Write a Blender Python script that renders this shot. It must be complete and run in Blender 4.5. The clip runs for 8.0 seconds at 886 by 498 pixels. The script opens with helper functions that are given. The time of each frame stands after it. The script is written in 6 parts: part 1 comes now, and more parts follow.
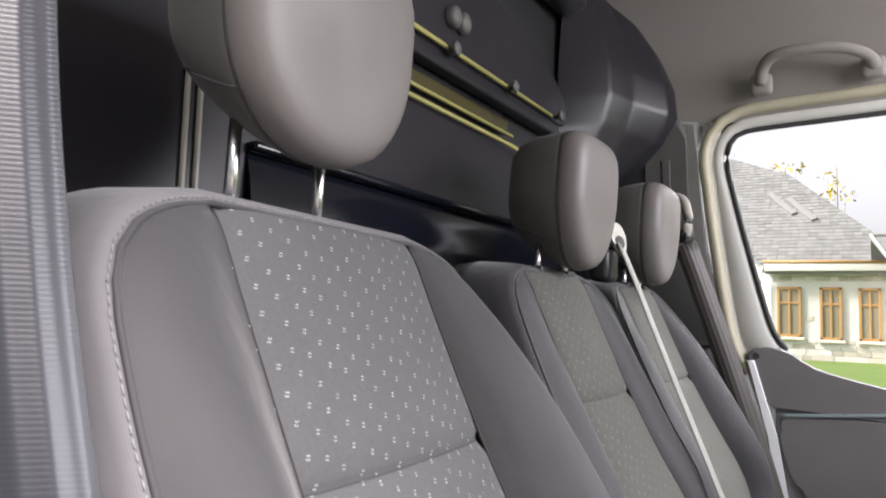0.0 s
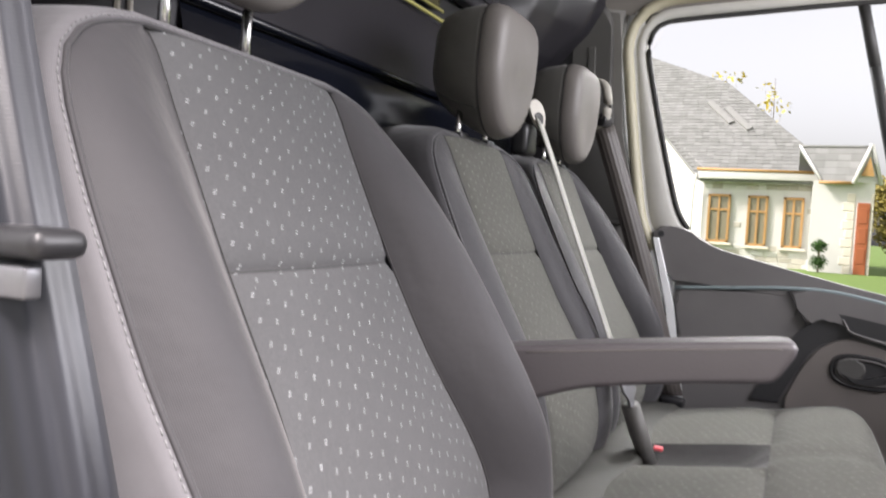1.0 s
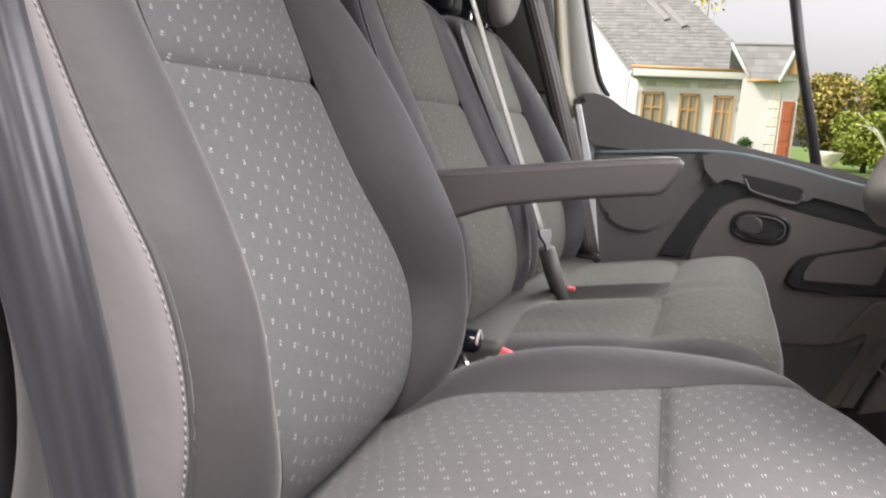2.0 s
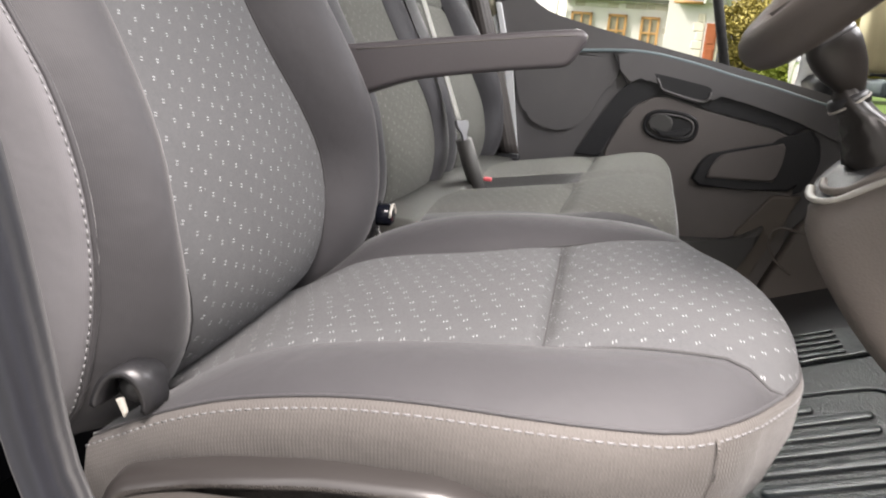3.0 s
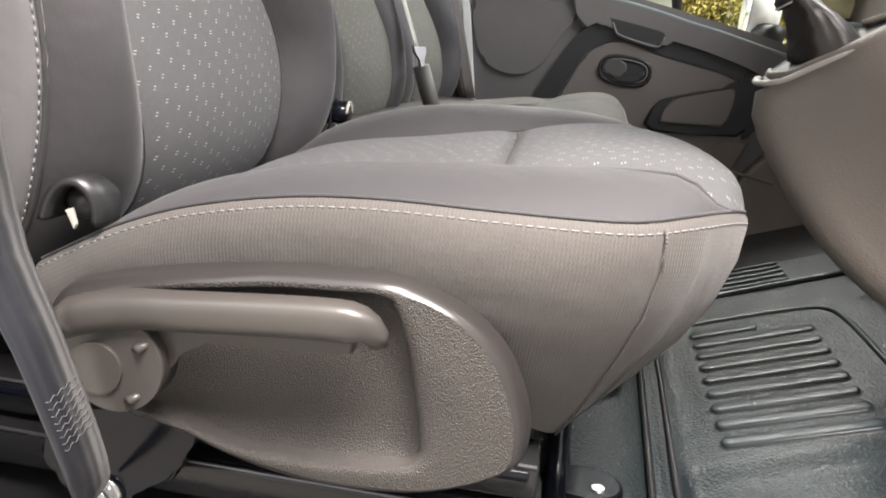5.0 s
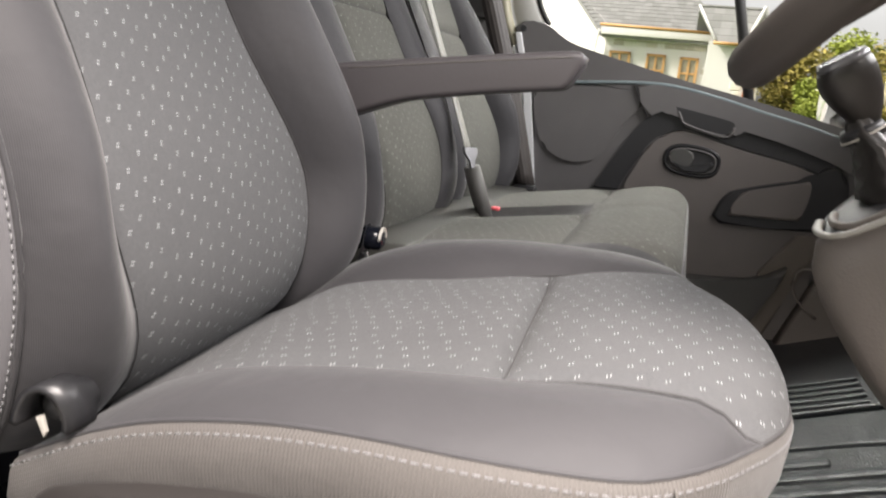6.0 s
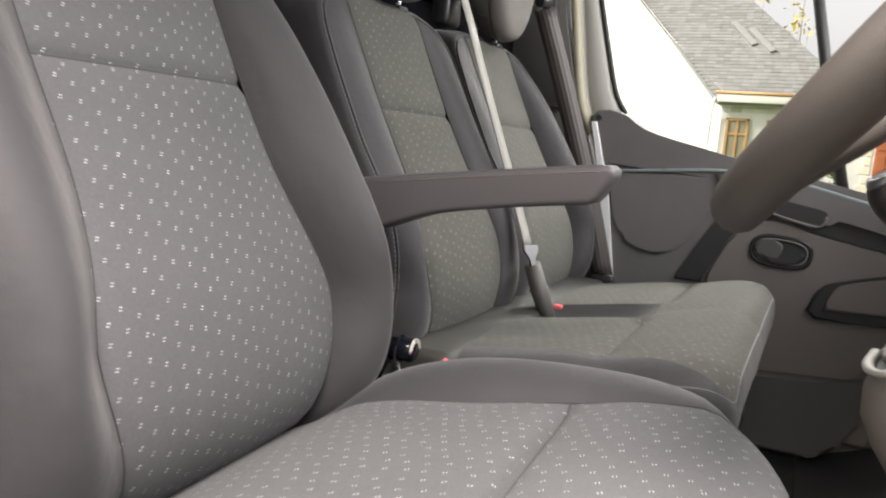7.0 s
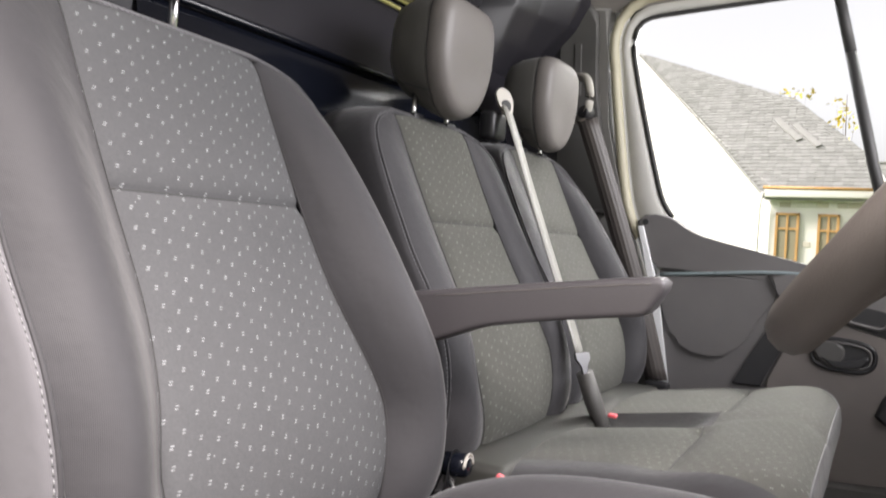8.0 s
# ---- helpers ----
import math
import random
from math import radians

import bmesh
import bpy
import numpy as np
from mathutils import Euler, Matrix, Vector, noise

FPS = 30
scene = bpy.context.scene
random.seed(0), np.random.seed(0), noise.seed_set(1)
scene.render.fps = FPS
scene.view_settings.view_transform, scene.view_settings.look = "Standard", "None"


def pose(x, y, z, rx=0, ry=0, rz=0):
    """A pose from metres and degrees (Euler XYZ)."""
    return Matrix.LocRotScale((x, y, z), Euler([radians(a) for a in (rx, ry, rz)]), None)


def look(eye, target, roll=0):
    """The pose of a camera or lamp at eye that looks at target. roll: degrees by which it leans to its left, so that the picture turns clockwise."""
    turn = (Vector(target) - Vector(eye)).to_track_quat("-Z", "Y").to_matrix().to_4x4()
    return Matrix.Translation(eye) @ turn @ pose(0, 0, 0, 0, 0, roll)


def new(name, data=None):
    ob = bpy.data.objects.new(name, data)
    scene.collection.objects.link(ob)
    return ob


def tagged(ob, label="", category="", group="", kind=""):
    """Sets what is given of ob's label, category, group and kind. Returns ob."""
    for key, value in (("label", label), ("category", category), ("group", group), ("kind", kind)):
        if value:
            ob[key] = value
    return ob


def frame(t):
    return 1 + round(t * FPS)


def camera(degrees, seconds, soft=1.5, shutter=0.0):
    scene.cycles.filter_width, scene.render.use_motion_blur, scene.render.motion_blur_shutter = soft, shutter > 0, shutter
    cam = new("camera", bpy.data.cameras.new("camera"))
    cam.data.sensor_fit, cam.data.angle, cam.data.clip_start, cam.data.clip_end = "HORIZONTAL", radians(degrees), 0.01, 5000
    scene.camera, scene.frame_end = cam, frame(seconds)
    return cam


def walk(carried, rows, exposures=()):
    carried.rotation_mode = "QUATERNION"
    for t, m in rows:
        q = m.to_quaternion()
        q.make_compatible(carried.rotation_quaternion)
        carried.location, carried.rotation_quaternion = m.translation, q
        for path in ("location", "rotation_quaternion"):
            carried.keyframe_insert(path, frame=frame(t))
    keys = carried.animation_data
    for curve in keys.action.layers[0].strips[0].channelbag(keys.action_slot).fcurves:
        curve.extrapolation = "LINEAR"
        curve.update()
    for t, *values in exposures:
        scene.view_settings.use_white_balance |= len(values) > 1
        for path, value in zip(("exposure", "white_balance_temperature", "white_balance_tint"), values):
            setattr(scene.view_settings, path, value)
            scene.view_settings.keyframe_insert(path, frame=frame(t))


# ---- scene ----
cam = camera(61.7, 8.0, 1.8, 0.35)
PATH = [
    (0, (0.299, -0.494, 0.796), (-0.708, 1.224, 0.98), 1.8),
    (0.5, (0.343, -0.514, 0.77), (-0.632, 1.23, 0.847), 2.7),
    (1, (0.373, -0.559, 0.733), (-0.491, 1.243, 0.654), 3.4),
    (1.5, (0.402, -0.601, 0.688), (-0.371, 1.232, 0.475), 3.5),
    (2, (0.425, -0.62, 0.648), (-0.259, 1.23, 0.315), 3.6),
    (2.2, (0.438, -0.622, 0.63), (-0.214, 1.229, 0.248), 3.7),
    (3.3, (0.472, -0.666, 0.568), (0.046, 1.211, 0.027), 4.8),
    (3.5, (0.478, -0.678, 0.545), (0.077, 1.203, -0.002), 5.0),
    (4, (0.479, -0.695, 0.48), (0.129, 1.195, -0.076), 5.4),
    (4.2, (0.481, -0.696, 0.468), (0.141, 1.194, -0.091), 5.4),
    (5.3, (0.482, -0.666, 0.485), (0.1, 1.225, -0.038), 6.2),
    (5.5, (0.486, -0.651, 0.503), (0.076, 1.24, -0.004), 6.3),
    (6, (0.508, -0.598, 0.576), (-0.071, 1.266, 0.137), 5.7),
    (6.5, (0.551, -0.554, 0.611), (-0.192, 1.264, 0.236), 5.1),
    (7, (0.59, -0.536, 0.637), (-0.296, 1.235, 0.353), 4.4),
    (7.5, (0.59, -0.535, 0.646), (-0.407, 1.188, 0.448), 3.9),
    (8, (0.591, -0.551, 0.655), (-0.431, 1.169, 0.63), 3.2),
]
walk(cam, [(t, look(eye, target, roll)) for t, eye, target, roll in PATH], [(0.0, 1.27, 6440, 18.0), (1.0, 1.20, 6490, 17.0), (2.0, 1.09, 6610, 16.5), (3.5, 1.24, 6640, 13.0), (4.0, 1.26, 6600, 12.0), (5.5, 1.20, 6720, 13.0), (6.0, 1.08, 6740, 13.5), (6.5, 1.07, 6750, 14.0), (7.0, 1.08, 6760, 14.0), (8.0, 1.27, 6590, 15.5)])

# ---- world and light ----
SUN_EL, SUN_AZ = 40.0, 245.0
world = bpy.data.worlds.new("sky")
scene.world = world
world.use_nodes = True
wn, wl = world.node_tree.nodes, world.node_tree.links
sky = wn.new("ShaderNodeTexSky")
sky.sky_type = "NISHITA"
sky.sun_disc = False
sky.sun_elevation = radians(SUN_EL)
sky.sun_rotation = radians(SUN_AZ)
sky.air_density, sky.dust_density = 1.2, 4.0
wn["Background"].inputs["Strength"].default_value = 0.122
haze = wn.new("ShaderNodeHueSaturation")
haze.inputs["Saturation"].default_value = 0.12
wl.new(sky.outputs["Color"], haze.inputs["Color"])
wl.new(haze.outputs["Color"], wn["Background"].inputs["Color"])


def lamp(name, kind, m, energy, color, size=(1, 1), angle=0.5, spread=180.0):
    data = bpy.data.lights.new(name, kind)
    data.energy, data.color = energy, color
    if kind == "AREA":
        data.shape, data.size, data.size_y, data.spread = "RECTANGLE", size[0], size[1], radians(spread)
    else:
        data.angle = radians(angle)
    ob = new(name, data)
    ob.matrix_world = m
    return ob


a, e = radians(SUN_AZ), radians(SUN_EL)
sun_from = Vector((math.sin(a) * math.cos(e), math.cos(a) * math.cos(e), math.sin(e)))
lamp("sun", "SUN", look(sun_from * 40, (0, 0, 0)), 3.0, (1.0, 0.95, 0.88), angle=8.0)
# daylight that falls in through the windscreen, the open doorway and the side window
lamp("windscreen_daylight", "AREA", look((1.45, 0.75, 1.42), (0.25, 0.72, 0.62)), 21.0, (0.97, 0.985, 1.0), (1.5, 0.6))
lamp("doorway_daylight", "AREA", look((0.87, -0.86, 1.88), (0.75, 0.0, 0.35)), 19.0, (1.0, 0.945, 0.90), (0.9, 0.55), spread=86.0)
lamp("side_window_daylight", "AREA", look((0.42, 2.05, 1.78), (0.35, 0.9, 0.55)), 15.0, (0.97, 1.0, 0.95), (0.9, 0.5))

# ---- materials ----


class Nodes:
    """A material's node tree, with short calls."""

    def __init__(self, name):
        self.mat = bpy.data.materials.new(name)
        self.mat.use_nodes = True
        self.t = self.mat.node_tree
        self.bsdf = self.t.nodes["Principled BSDF"]

    def add(self, kind, **inputs):
        n = self.t.nodes.new(kind)
        for key, value in inputs.items():
            self.put(n.inputs[key.replace("_", " ")], value)
        return n

    def put(self, socket, value):
        if isinstance(value, bpy.types.NodeSocket):
            self.t.links.new(value, socket)
        else:
            socket.default_value = value

    def math(self, op, a, b=0.0, c=0.0):
        n = self.t.nodes.new("ShaderNodeMath")
        n.operation = op
        for k, v in enumerate((a, b, c)):
            self.put(n.inputs[k], v)
        return n.outputs[0]

    def mix(self, f, a, b):
        n = self.t.nodes.new("ShaderNodeMix")
        n.data_type = "RGBA"
        self.put(n.inputs[0], f)
        self.put(n.inputs[6], a)
        self.put(n.inputs[7], b)
        return n.outputs[2]

    def noise(self, scale, detail=3.0, rough=0.55, vector=None):
        n = self.add("ShaderNodeTexNoise", Scale=scale, Detail=detail, Roughness=rough)
        self.put(n.inputs["Vector"], vector or self.coord())
        return n.outputs["Fac"]

    def coord(self, kind="Object"):
        return self.t.nodes.new("ShaderNodeTexCoord").outputs[kind]

    def bump(self, height, strength=0.3, distance=0.002, before=None):
        n = self.add("ShaderNodeBump", Strength=strength, Distance=distance, Height=height)
        if before:
            self.t.links.new(before, n.inputs["Normal"])
        self.t.links.new(n.outputs[0], self.bsdf.inputs["Normal"])
        return n.outputs[0]

    def base(self, color, rough, metal=0.0, spec=0.5):
        self.put(self.bsdf.inputs["Base Color"], color)
        self.put(self.bsdf.inputs["Roughness"], rough)
        self.put(self.bsdf.inputs["Metallic"], metal)
        self.put(self.bsdf.inputs["Specular IOR Level"], spec)


def rgb(r, g, b):
    return (r, g, b, 1.0)


def mottled(name, color, rough=0.6, vary=0.18, coarse=6.0, fine=160.0, relief=0.25, depth=0.0006, metal=0.0, spec=0.5):
    """A surface of one colour with blotches, a fine grain and a little relief."""
    n = Nodes(name)
    low, high = n.noise(coarse, 4), n.noise(fine, 2)
    f = n.math("MULTIPLY_ADD", low, 0.65, n.math("MULTIPLY", high, 0.35))
    dark = rgb(*[c * (1 - vary) for c in color])
    lite = rgb(*[min(1, c * (1 + vary)) for c in color])
    n.base(n.mix(f, dark, lite), n.math("MULTIPLY_ADD", low, 0.18, rough - 0.09), metal, spec)
    n.bump(high, relief, depth)
    return n.mat


def woven(name, color, pitch=0.0016, vary=0.15, sheen=0.3, along=0, rough=0.85, spec=0.25, relief=0.35):
    """A close knit cloth: fine ribs in two directions, soft sheen."""
    n = Nodes(name)
    uv = n.t.nodes.new("ShaderNodeSeparateXYZ")
    n.t.links.new(n.coord("UV"), uv.inputs[0])
    k = 2 * math.pi / pitch
    wu = n.math("SINE", n.math("MULTIPLY", uv.outputs[along], k))
    wv = n.math("SINE", n.math("MULTIPLY", uv.outputs[1 - along], k * 0.7))
    weave = n.math("ADD", n.math("MULTIPLY", wu, 0.65), n.math("MULTIPLY", n.math("MULTIPLY", wu, wv), 0.5))
    low = n.noise(7.0, 4)
    lint = n.noise(420.0, 2)
    f = n.math("ADD", n.math("MULTIPLY_ADD", low, 0.6, 0.05), n.math("MULTIPLY_ADD", weave, 0.10, n.math("MULTIPLY", lint, 0.3)))
    n.base(n.mix(f, rgb(*[c * (1 - vary) for c in color]), rgb(*[c * (1 + vary) for c in color])), rough, 0, spec)
    n.put(n.bsdf.inputs["Sheen Weight"], sheen)
    n.put(n.bsdf.inputs["Sheen Roughness"], 0.45)
    soft = n.bump(n.noise(16.0, 3, 0.5), 0.35, 0.010)
    n.bump(n.math("MULTIPLY_ADD", weave, 0.5, n.math("MULTIPLY", lint, 0.5)), relief, 0.0007, soft)
    return n.mat


def dashed(name, color, mark, du=0.0165, dv=0.0195, shift=0.37):
    """Grey upholstery cloth with small pairs of woven pale dashes on a slanting lattice."""
    n = Nodes(name)
    uv = n.t.nodes.new("ShaderNodeSeparateXYZ")
    n.t.links.new(n.coord("UV"), uv.inputs[0])
    u, v = uv.outputs[0], uv.outputs[1]
    a = n.math("DIVIDE", u, du)
    col = n.math("FLOOR", a)
    wob = n.add("ShaderNodeTexWhiteNoise")
    wob.noise_dimensions = "1D"
    n.put(wob.inputs["W"], col)
    b = n.math("ADD", n.math("DIVIDE", v, dv), n.math("MULTIPLY_ADD", col, shift, n.math("MULTIPLY", wob.outputs["Value"], 0.22)))
    row = n.math("FLOOR", b)
    cell = n.add("ShaderNodeTexWhiteNoise")
    cell.noise_dimensions = "2D"
    both = n.add("ShaderNodeCombineXYZ", X=col, Y=row)
    n.t.links.new(both.outputs[0], cell.inputs["Vector"])
    rnd = cell.outputs["Value"]
    fa = n.math("SUBTRACT", n.math("FRACT", a), n.math("MULTIPLY_ADD", rnd, 0.30, 0.35))
    fb = n.math("SUBTRACT", n.math("FRACT", b), n.math("MULTIPLY_ADD", cell.outputs["Color"], 0.34, 0.33))
    masks = []
    for lift, side in ((0.064, 0.04), (-0.064, -0.04)):
        along = n.math("LESS_THAN", n.math("ABSOLUTE", n.math("ADD", fa, side)), 0.10)
        across = n.math("LESS_THAN", n.math("ABSOLUTE", n.math("ADD", fb, lift)), 0.026)
        masks.append(n.math("MULTIPLY", along, across))
    mask = n.math("MAXIMUM", *masks)
    threads = n.math("MULTIPLY_ADD", n.math("SINE", n.math("MULTIPLY", u, 2 * math.pi / 0.0016)), 0.25, 0.75)
    mask = n.math("MULTIPLY", n.math("MULTIPLY", mask, threads), n.math("MULTIPLY_ADD", n.noise(60, 2), 0.9, n.math("MULTIPLY_ADD", rnd, 0.35, 0.12)))
    k = 2 * math.pi / 0.0014
    weave = n.math("MULTIPLY", n.math("SINE", n.math("MULTIPLY", u, k)), n.math("SINE", n.math("MULTIPLY", v, k)))
    low, lint = n.noise(8.0, 4), n.noise(330.0, 3)
    f = n.math("ADD", n.math("MULTIPLY_ADD", low, 0.4, 0.0), n.math("MULTIPLY_ADD", weave, 0.12, n.math("MULTIPLY", lint, 0.6)))
    ground = n.mix(f, rgb(*[c * 0.72 for c in color]), rgb(*[c * 1.28 for c in color]))
    vor = n.add("ShaderNodeTexVoronoi", Scale=55.0)
    n.t.links.new(n.coord(), vor.inputs["Vector"])
    cell_r = n.t.nodes.new("ShaderNodeSeparateColor")
    n.t.links.new(vor.outputs["Color"], cell_r.inputs[0])
    speck = n.math("MULTIPLY", n.math("LESS_THAN", vor.outputs["Distance"], 0.045), n.math("GREATER_THAN", cell_r.outputs[0], 0.72))
    mask = n.math("MAXIMUM", mask, n.math("MULTIPLY", speck, 0.55))
    n.base(n.mix(mask, ground, rgb(*mark)), 0.88, 0, 0.2)
    n.put(n.bsdf.inputs["Sheen Weight"], 0.06)
    soft = n.bump(n.noise(12.0, 3, 0.5), 0.3, 0.010)
    n.bump(n.math("ADD", n.math("MULTIPLY_ADD", weave, 0.3, n.math("MULTIPLY", lint, 0.7)), n.math("MULTIPLY", mask, 0.5)), 0.4, 0.0008, soft)
    return n.mat


def grained(name, color, rough=0.5, scale=420.0, strength=0.45, spec=0.5, depth=0.0007):
    """Moulded plastic with a leather-like grain."""
    n = Nodes(name)
    vor = n.add("ShaderNodeTexVoronoi", Scale=scale)
    n.t.links.new(n.coord(), vor.inputs["Vector"])
    low = n.noise(9.0, 4)
    n.base(n.mix(low, rgb(*[c * 0.85 for c in color]), rgb(*[c * 1.15 for c in color])), n.math("MULTIPLY_ADD", low, 0.2, rough - 0.1), 0, spec)
    n.bump(n.math("ADD", vor.outputs["Distance"], n.math("MULTIPLY", n.noise(scale * 1.3, 3), 0.7)), strength, depth)
    return n.mat


def webbing(name, color, rough=0.45, sheen=0.3):
    """Seat belt webbing: long ribs with a fine cross weave."""
    n = Nodes(name)
    uv = n.t.nodes.new("ShaderNodeSeparateXYZ")
    n.t.links.new(n.coord("UV"), uv.inputs[0])
    ribs = n.math("SINE", n.math("MULTIPLY", uv.outputs[0], 2 * math.pi / 0.0105))
    cross = n.math("SINE", n.math("MULTIPLY", uv.outputs[1], 2 * math.pi / 0.0022))
    low = n.noise(18, 3)
    f = n.math("ADD", n.math("MULTIPLY_ADD", ribs, 0.22, 0.2), n.math("MULTIPLY_ADD", cross, 0.02, n.math("MULTIPLY", low, 0.5)))
    n.base(n.mix(f, rgb(*[c * 0.7 for c in color]), rgb(*[c * 1.3 for c in color])), rough, 0, 0.5)
    n.put(n.bsdf.inputs["Sheen Weight"], sheen)
    n.bump(n.math("MULTIPLY_ADD", cross, 0.06, n.math("MULTIPLY", ribs, 0.8)), 0.4, 0.0008)
    return n.mat


CLOTH = dashed("dashed_cloth", (0.082, 0.083, 0.086), (0.42, 0.44, 0.45))
# the dashed cloth again, olive light off the lawn mixed in, dashes fainter
BENCH_CLOTH_LIT = dashed("bench_cloth_olive_lit", (0.078, 0.078, 0.069), (0.33, 0.34, 0.31))
BOLSTER = woven("bolster_cloth", (0.039, 0.0378, 0.041), 0.0014, 0.15, 0.16, 0, 0.65, 0.35, 0.15)
BAND = woven("band_cloth", (0.125, 0.122, 0.130), 0.0013, 0.12, 0.2, 0, 0.65, 0.3, 0.15)
SIDE = woven("side_cloth", (0.090, 0.083, 0.078), 0.0026, 0.26, 0.12, 1, relief=0.6)
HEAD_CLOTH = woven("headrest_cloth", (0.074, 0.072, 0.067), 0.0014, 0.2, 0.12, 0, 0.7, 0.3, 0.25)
LEATHER = mottled("headrest_vinyl", (0.135, 0.125, 0.118), 0.5, 0.1, 9, 260, 0.2)
ARM = mottled("armrest_vinyl", (0.085, 0.078, 0.083), 0.45, 0.1, 9, 300, 0.25)
THREAD = mottled("stitch_thread", (0.19, 0.19, 0.195), 0.8)
SEAM = mottled("seam_dark", (0.045, 0.044, 0.045), 0.9)
SHELL = grained("seat_shell_plastic", (0.046, 0.041, 0.037), 0.42, 900, 0.9, 0.45, 0.0009)
LEVER = mottled("lever_plastic", (0.055, 0.050, 0.046), 0.36, 0.08, 12, 500, 0.12)
BLACK = mottled("black_plastic", (0.02, 0.02, 0.022), 0.4, 0.2)
GLOSSBLACK = mottled("glossy_black", (0.005, 0.006, 0.010), 0.16, 0.2, 5, 90, 0.08, spec=0.35)
BULK = mottled("bulkhead_black", (0.017, 0.016, 0.020), 0.36, 0.25, 4, 90, 0.12, spec=0.3)
VALLEY = woven("valley_cloth", (0.034, 0.033, 0.033), 0.0014, 0.2, 0.1, 0, 0.8, 0.25, 0.3)
APRON = mottled("apron_vinyl", (0.030, 0.030, 0.026), 0.6, 0.12, 12, 260, 0.2)
PILLAR = grained("pillar_trim_plastic", (0.15, 0.146, 0.136), 0.6, 460, 0.25)
FRAME_PALE = grained("pale_frame_plastic", (0.58, 0.575, 0.54), 0.5, 460, 0.2)
CREAM = grained("cream_surround", (0.42, 0.395, 0.29), 0.5, 460, 0.2)
# dash ledge colour, also the painted sky highlight on the door beam
TEAL = mottled("teal_ledge_and_glint", (0.20, 0.245, 0.255), 0.3, 0.08, 9, 200, 0.1)
STEEL = mottled("steel", (0.62, 0.62, 0.62), 0.25, 0.15, 30, 300, 0.1, metal=1.0)
PAINTED = mottled("painted_steel", (0.016, 0.016, 0.017), 0.22, 0.3, 20, 200, 0.15)
RED = mottled("red_button", (0.75, 0.12, 0.14), 0.4)
BELT = webbing("dark_webbing", (0.014, 0.015, 0.020), 0.36, 0.08)
BELT_PALE = webbing("pale_webbing", (0.25, 0.245, 0.22), 0.5, 0.1)
# dash plastic with the sunlight on it put into the colour
DASH_SUNLIT = mottled("sunlit_dash_plastic", (0.80, 0.70, 0.42), 0.45, 0.12, 5, 200, 0.15)
EDGESTRIP = grained("edge_strip_plastic", (0.165, 0.140, 0.118), 0.5, 520, 0.3)
BELT_BROWN = webbing("brown_webbing", (0.058, 0.050, 0.046), 0.45, 0.08)
DOORTRIM = grained("door_plastic", (0.138, 0.132, 0.131), 0.55, 520, 0.3)
DOORPALE = grained("door_plastic_brown", (0.165, 0.148, 0.138), 0.6, 520, 0.3)
DOORDARK = grained("door_plastic_dark", (0.028, 0.028, 0.030), 0.5, 520, 0.3)
DASH = grained("dash_plastic", (0.170, 0.148, 0.131), 0.5, 330, 0.6)
OLIVE = mottled("recess_paint", (0.050, 0.043, 0.014), 0.3, 0.4, 9, 120, 0.15)
TONGUE = mottled("brushed_tongue", (0.19, 0.19, 0.20), 0.35, 0.1, 20, 300, 0.1, metal=0.6)
GREYTRIM = grained("pillar_plastic", (0.33, 0.315, 0.28), 0.6, 460, 0.25)
GREYDARK = grained("pillar_plastic_dark", (0.08, 0.078, 0.075), 0.6, 460, 0.25)
HEADLINER = mottled("headliner_felt", (0.22, 0.205, 0.19), 0.95, 0.06, 4, 500, 0.4)
WHITE = mottled("white_body_paint", (0.78, 0.79, 0.80), 0.3, 0.03, 3, 60, 0.05)
RUBBER = grained("rubber_mat", (0.009, 0.014, 0.017), 0.38, 230, 0.9, 0.45, 0.0014)
RUBBER.node_tree.nodes["Principled BSDF"].inputs["Coat Weight"].default_value = 0.2
RUBBER.node_tree.nodes["Principled BSDF"].inputs["Coat IOR"].default_value = 1.6
RUBBER.node_tree.nodes["Principled BSDF"].inputs["Coat Roughness"].default_value = 0.30
RIBBED = grained("rubber_rib", (0.016, 0.024, 0.028), 0.34, 230, 0.35, 0.55, 0.0008)
RIM_PLASTIC = mottled("smooth_rim_plastic", (0.030, 0.027, 0.026), 0.32, 0.1, 12, 500, 0.1, spec=0.6)
SEAL = mottled("window_seal", (0.03, 0.03, 0.03), 0.6)
BEZEL = mottled("satin_bezel", (0.42, 0.40, 0.36), 0.35, 0.08)
YELLOWED = mottled("edge_strip", (0.30, 0.28, 0.10), 0.3, 0.2, 12, 120, 0.15)
# ---- building blocks ----


def finish(bm, smooth=True):
    bmesh.ops.recalc_face_normals(bm, faces=bm.faces)
    flat = bm.faces.layers.int.get("flat")
    for f in bm.faces:
        f.smooth = smooth and not (flat and f[flat])
    return bm


def part(name, bm, material, parent=None, label="", smooth=True):
    """Links a bmesh as one mesh object under its thing."""
    finish(bm, smooth)
    me = bpy.data.meshes.new(name)
    bm.to_mesh(me)
    bm.free()
    me.materials.append(material)
    ob = new(name, me)
    ob.parent = parent
    if label:
        tagged(ob, label)
    return ob


def thing(name, label, category, at=(0, 0, 0), rz=0.0, group="", kind=""):
    ob = new(name)
    ob.empty_display_size = 0.05
    ob.matrix_world = pose(*at, 0, 0, rz)
    return tagged(ob, label, category, group, kind)


def solo(name, bm, material, label, category, kind="", group="", smooth=True):
    return tagged(part(name, bm, material, None, "", smooth), label, category, group, kind)


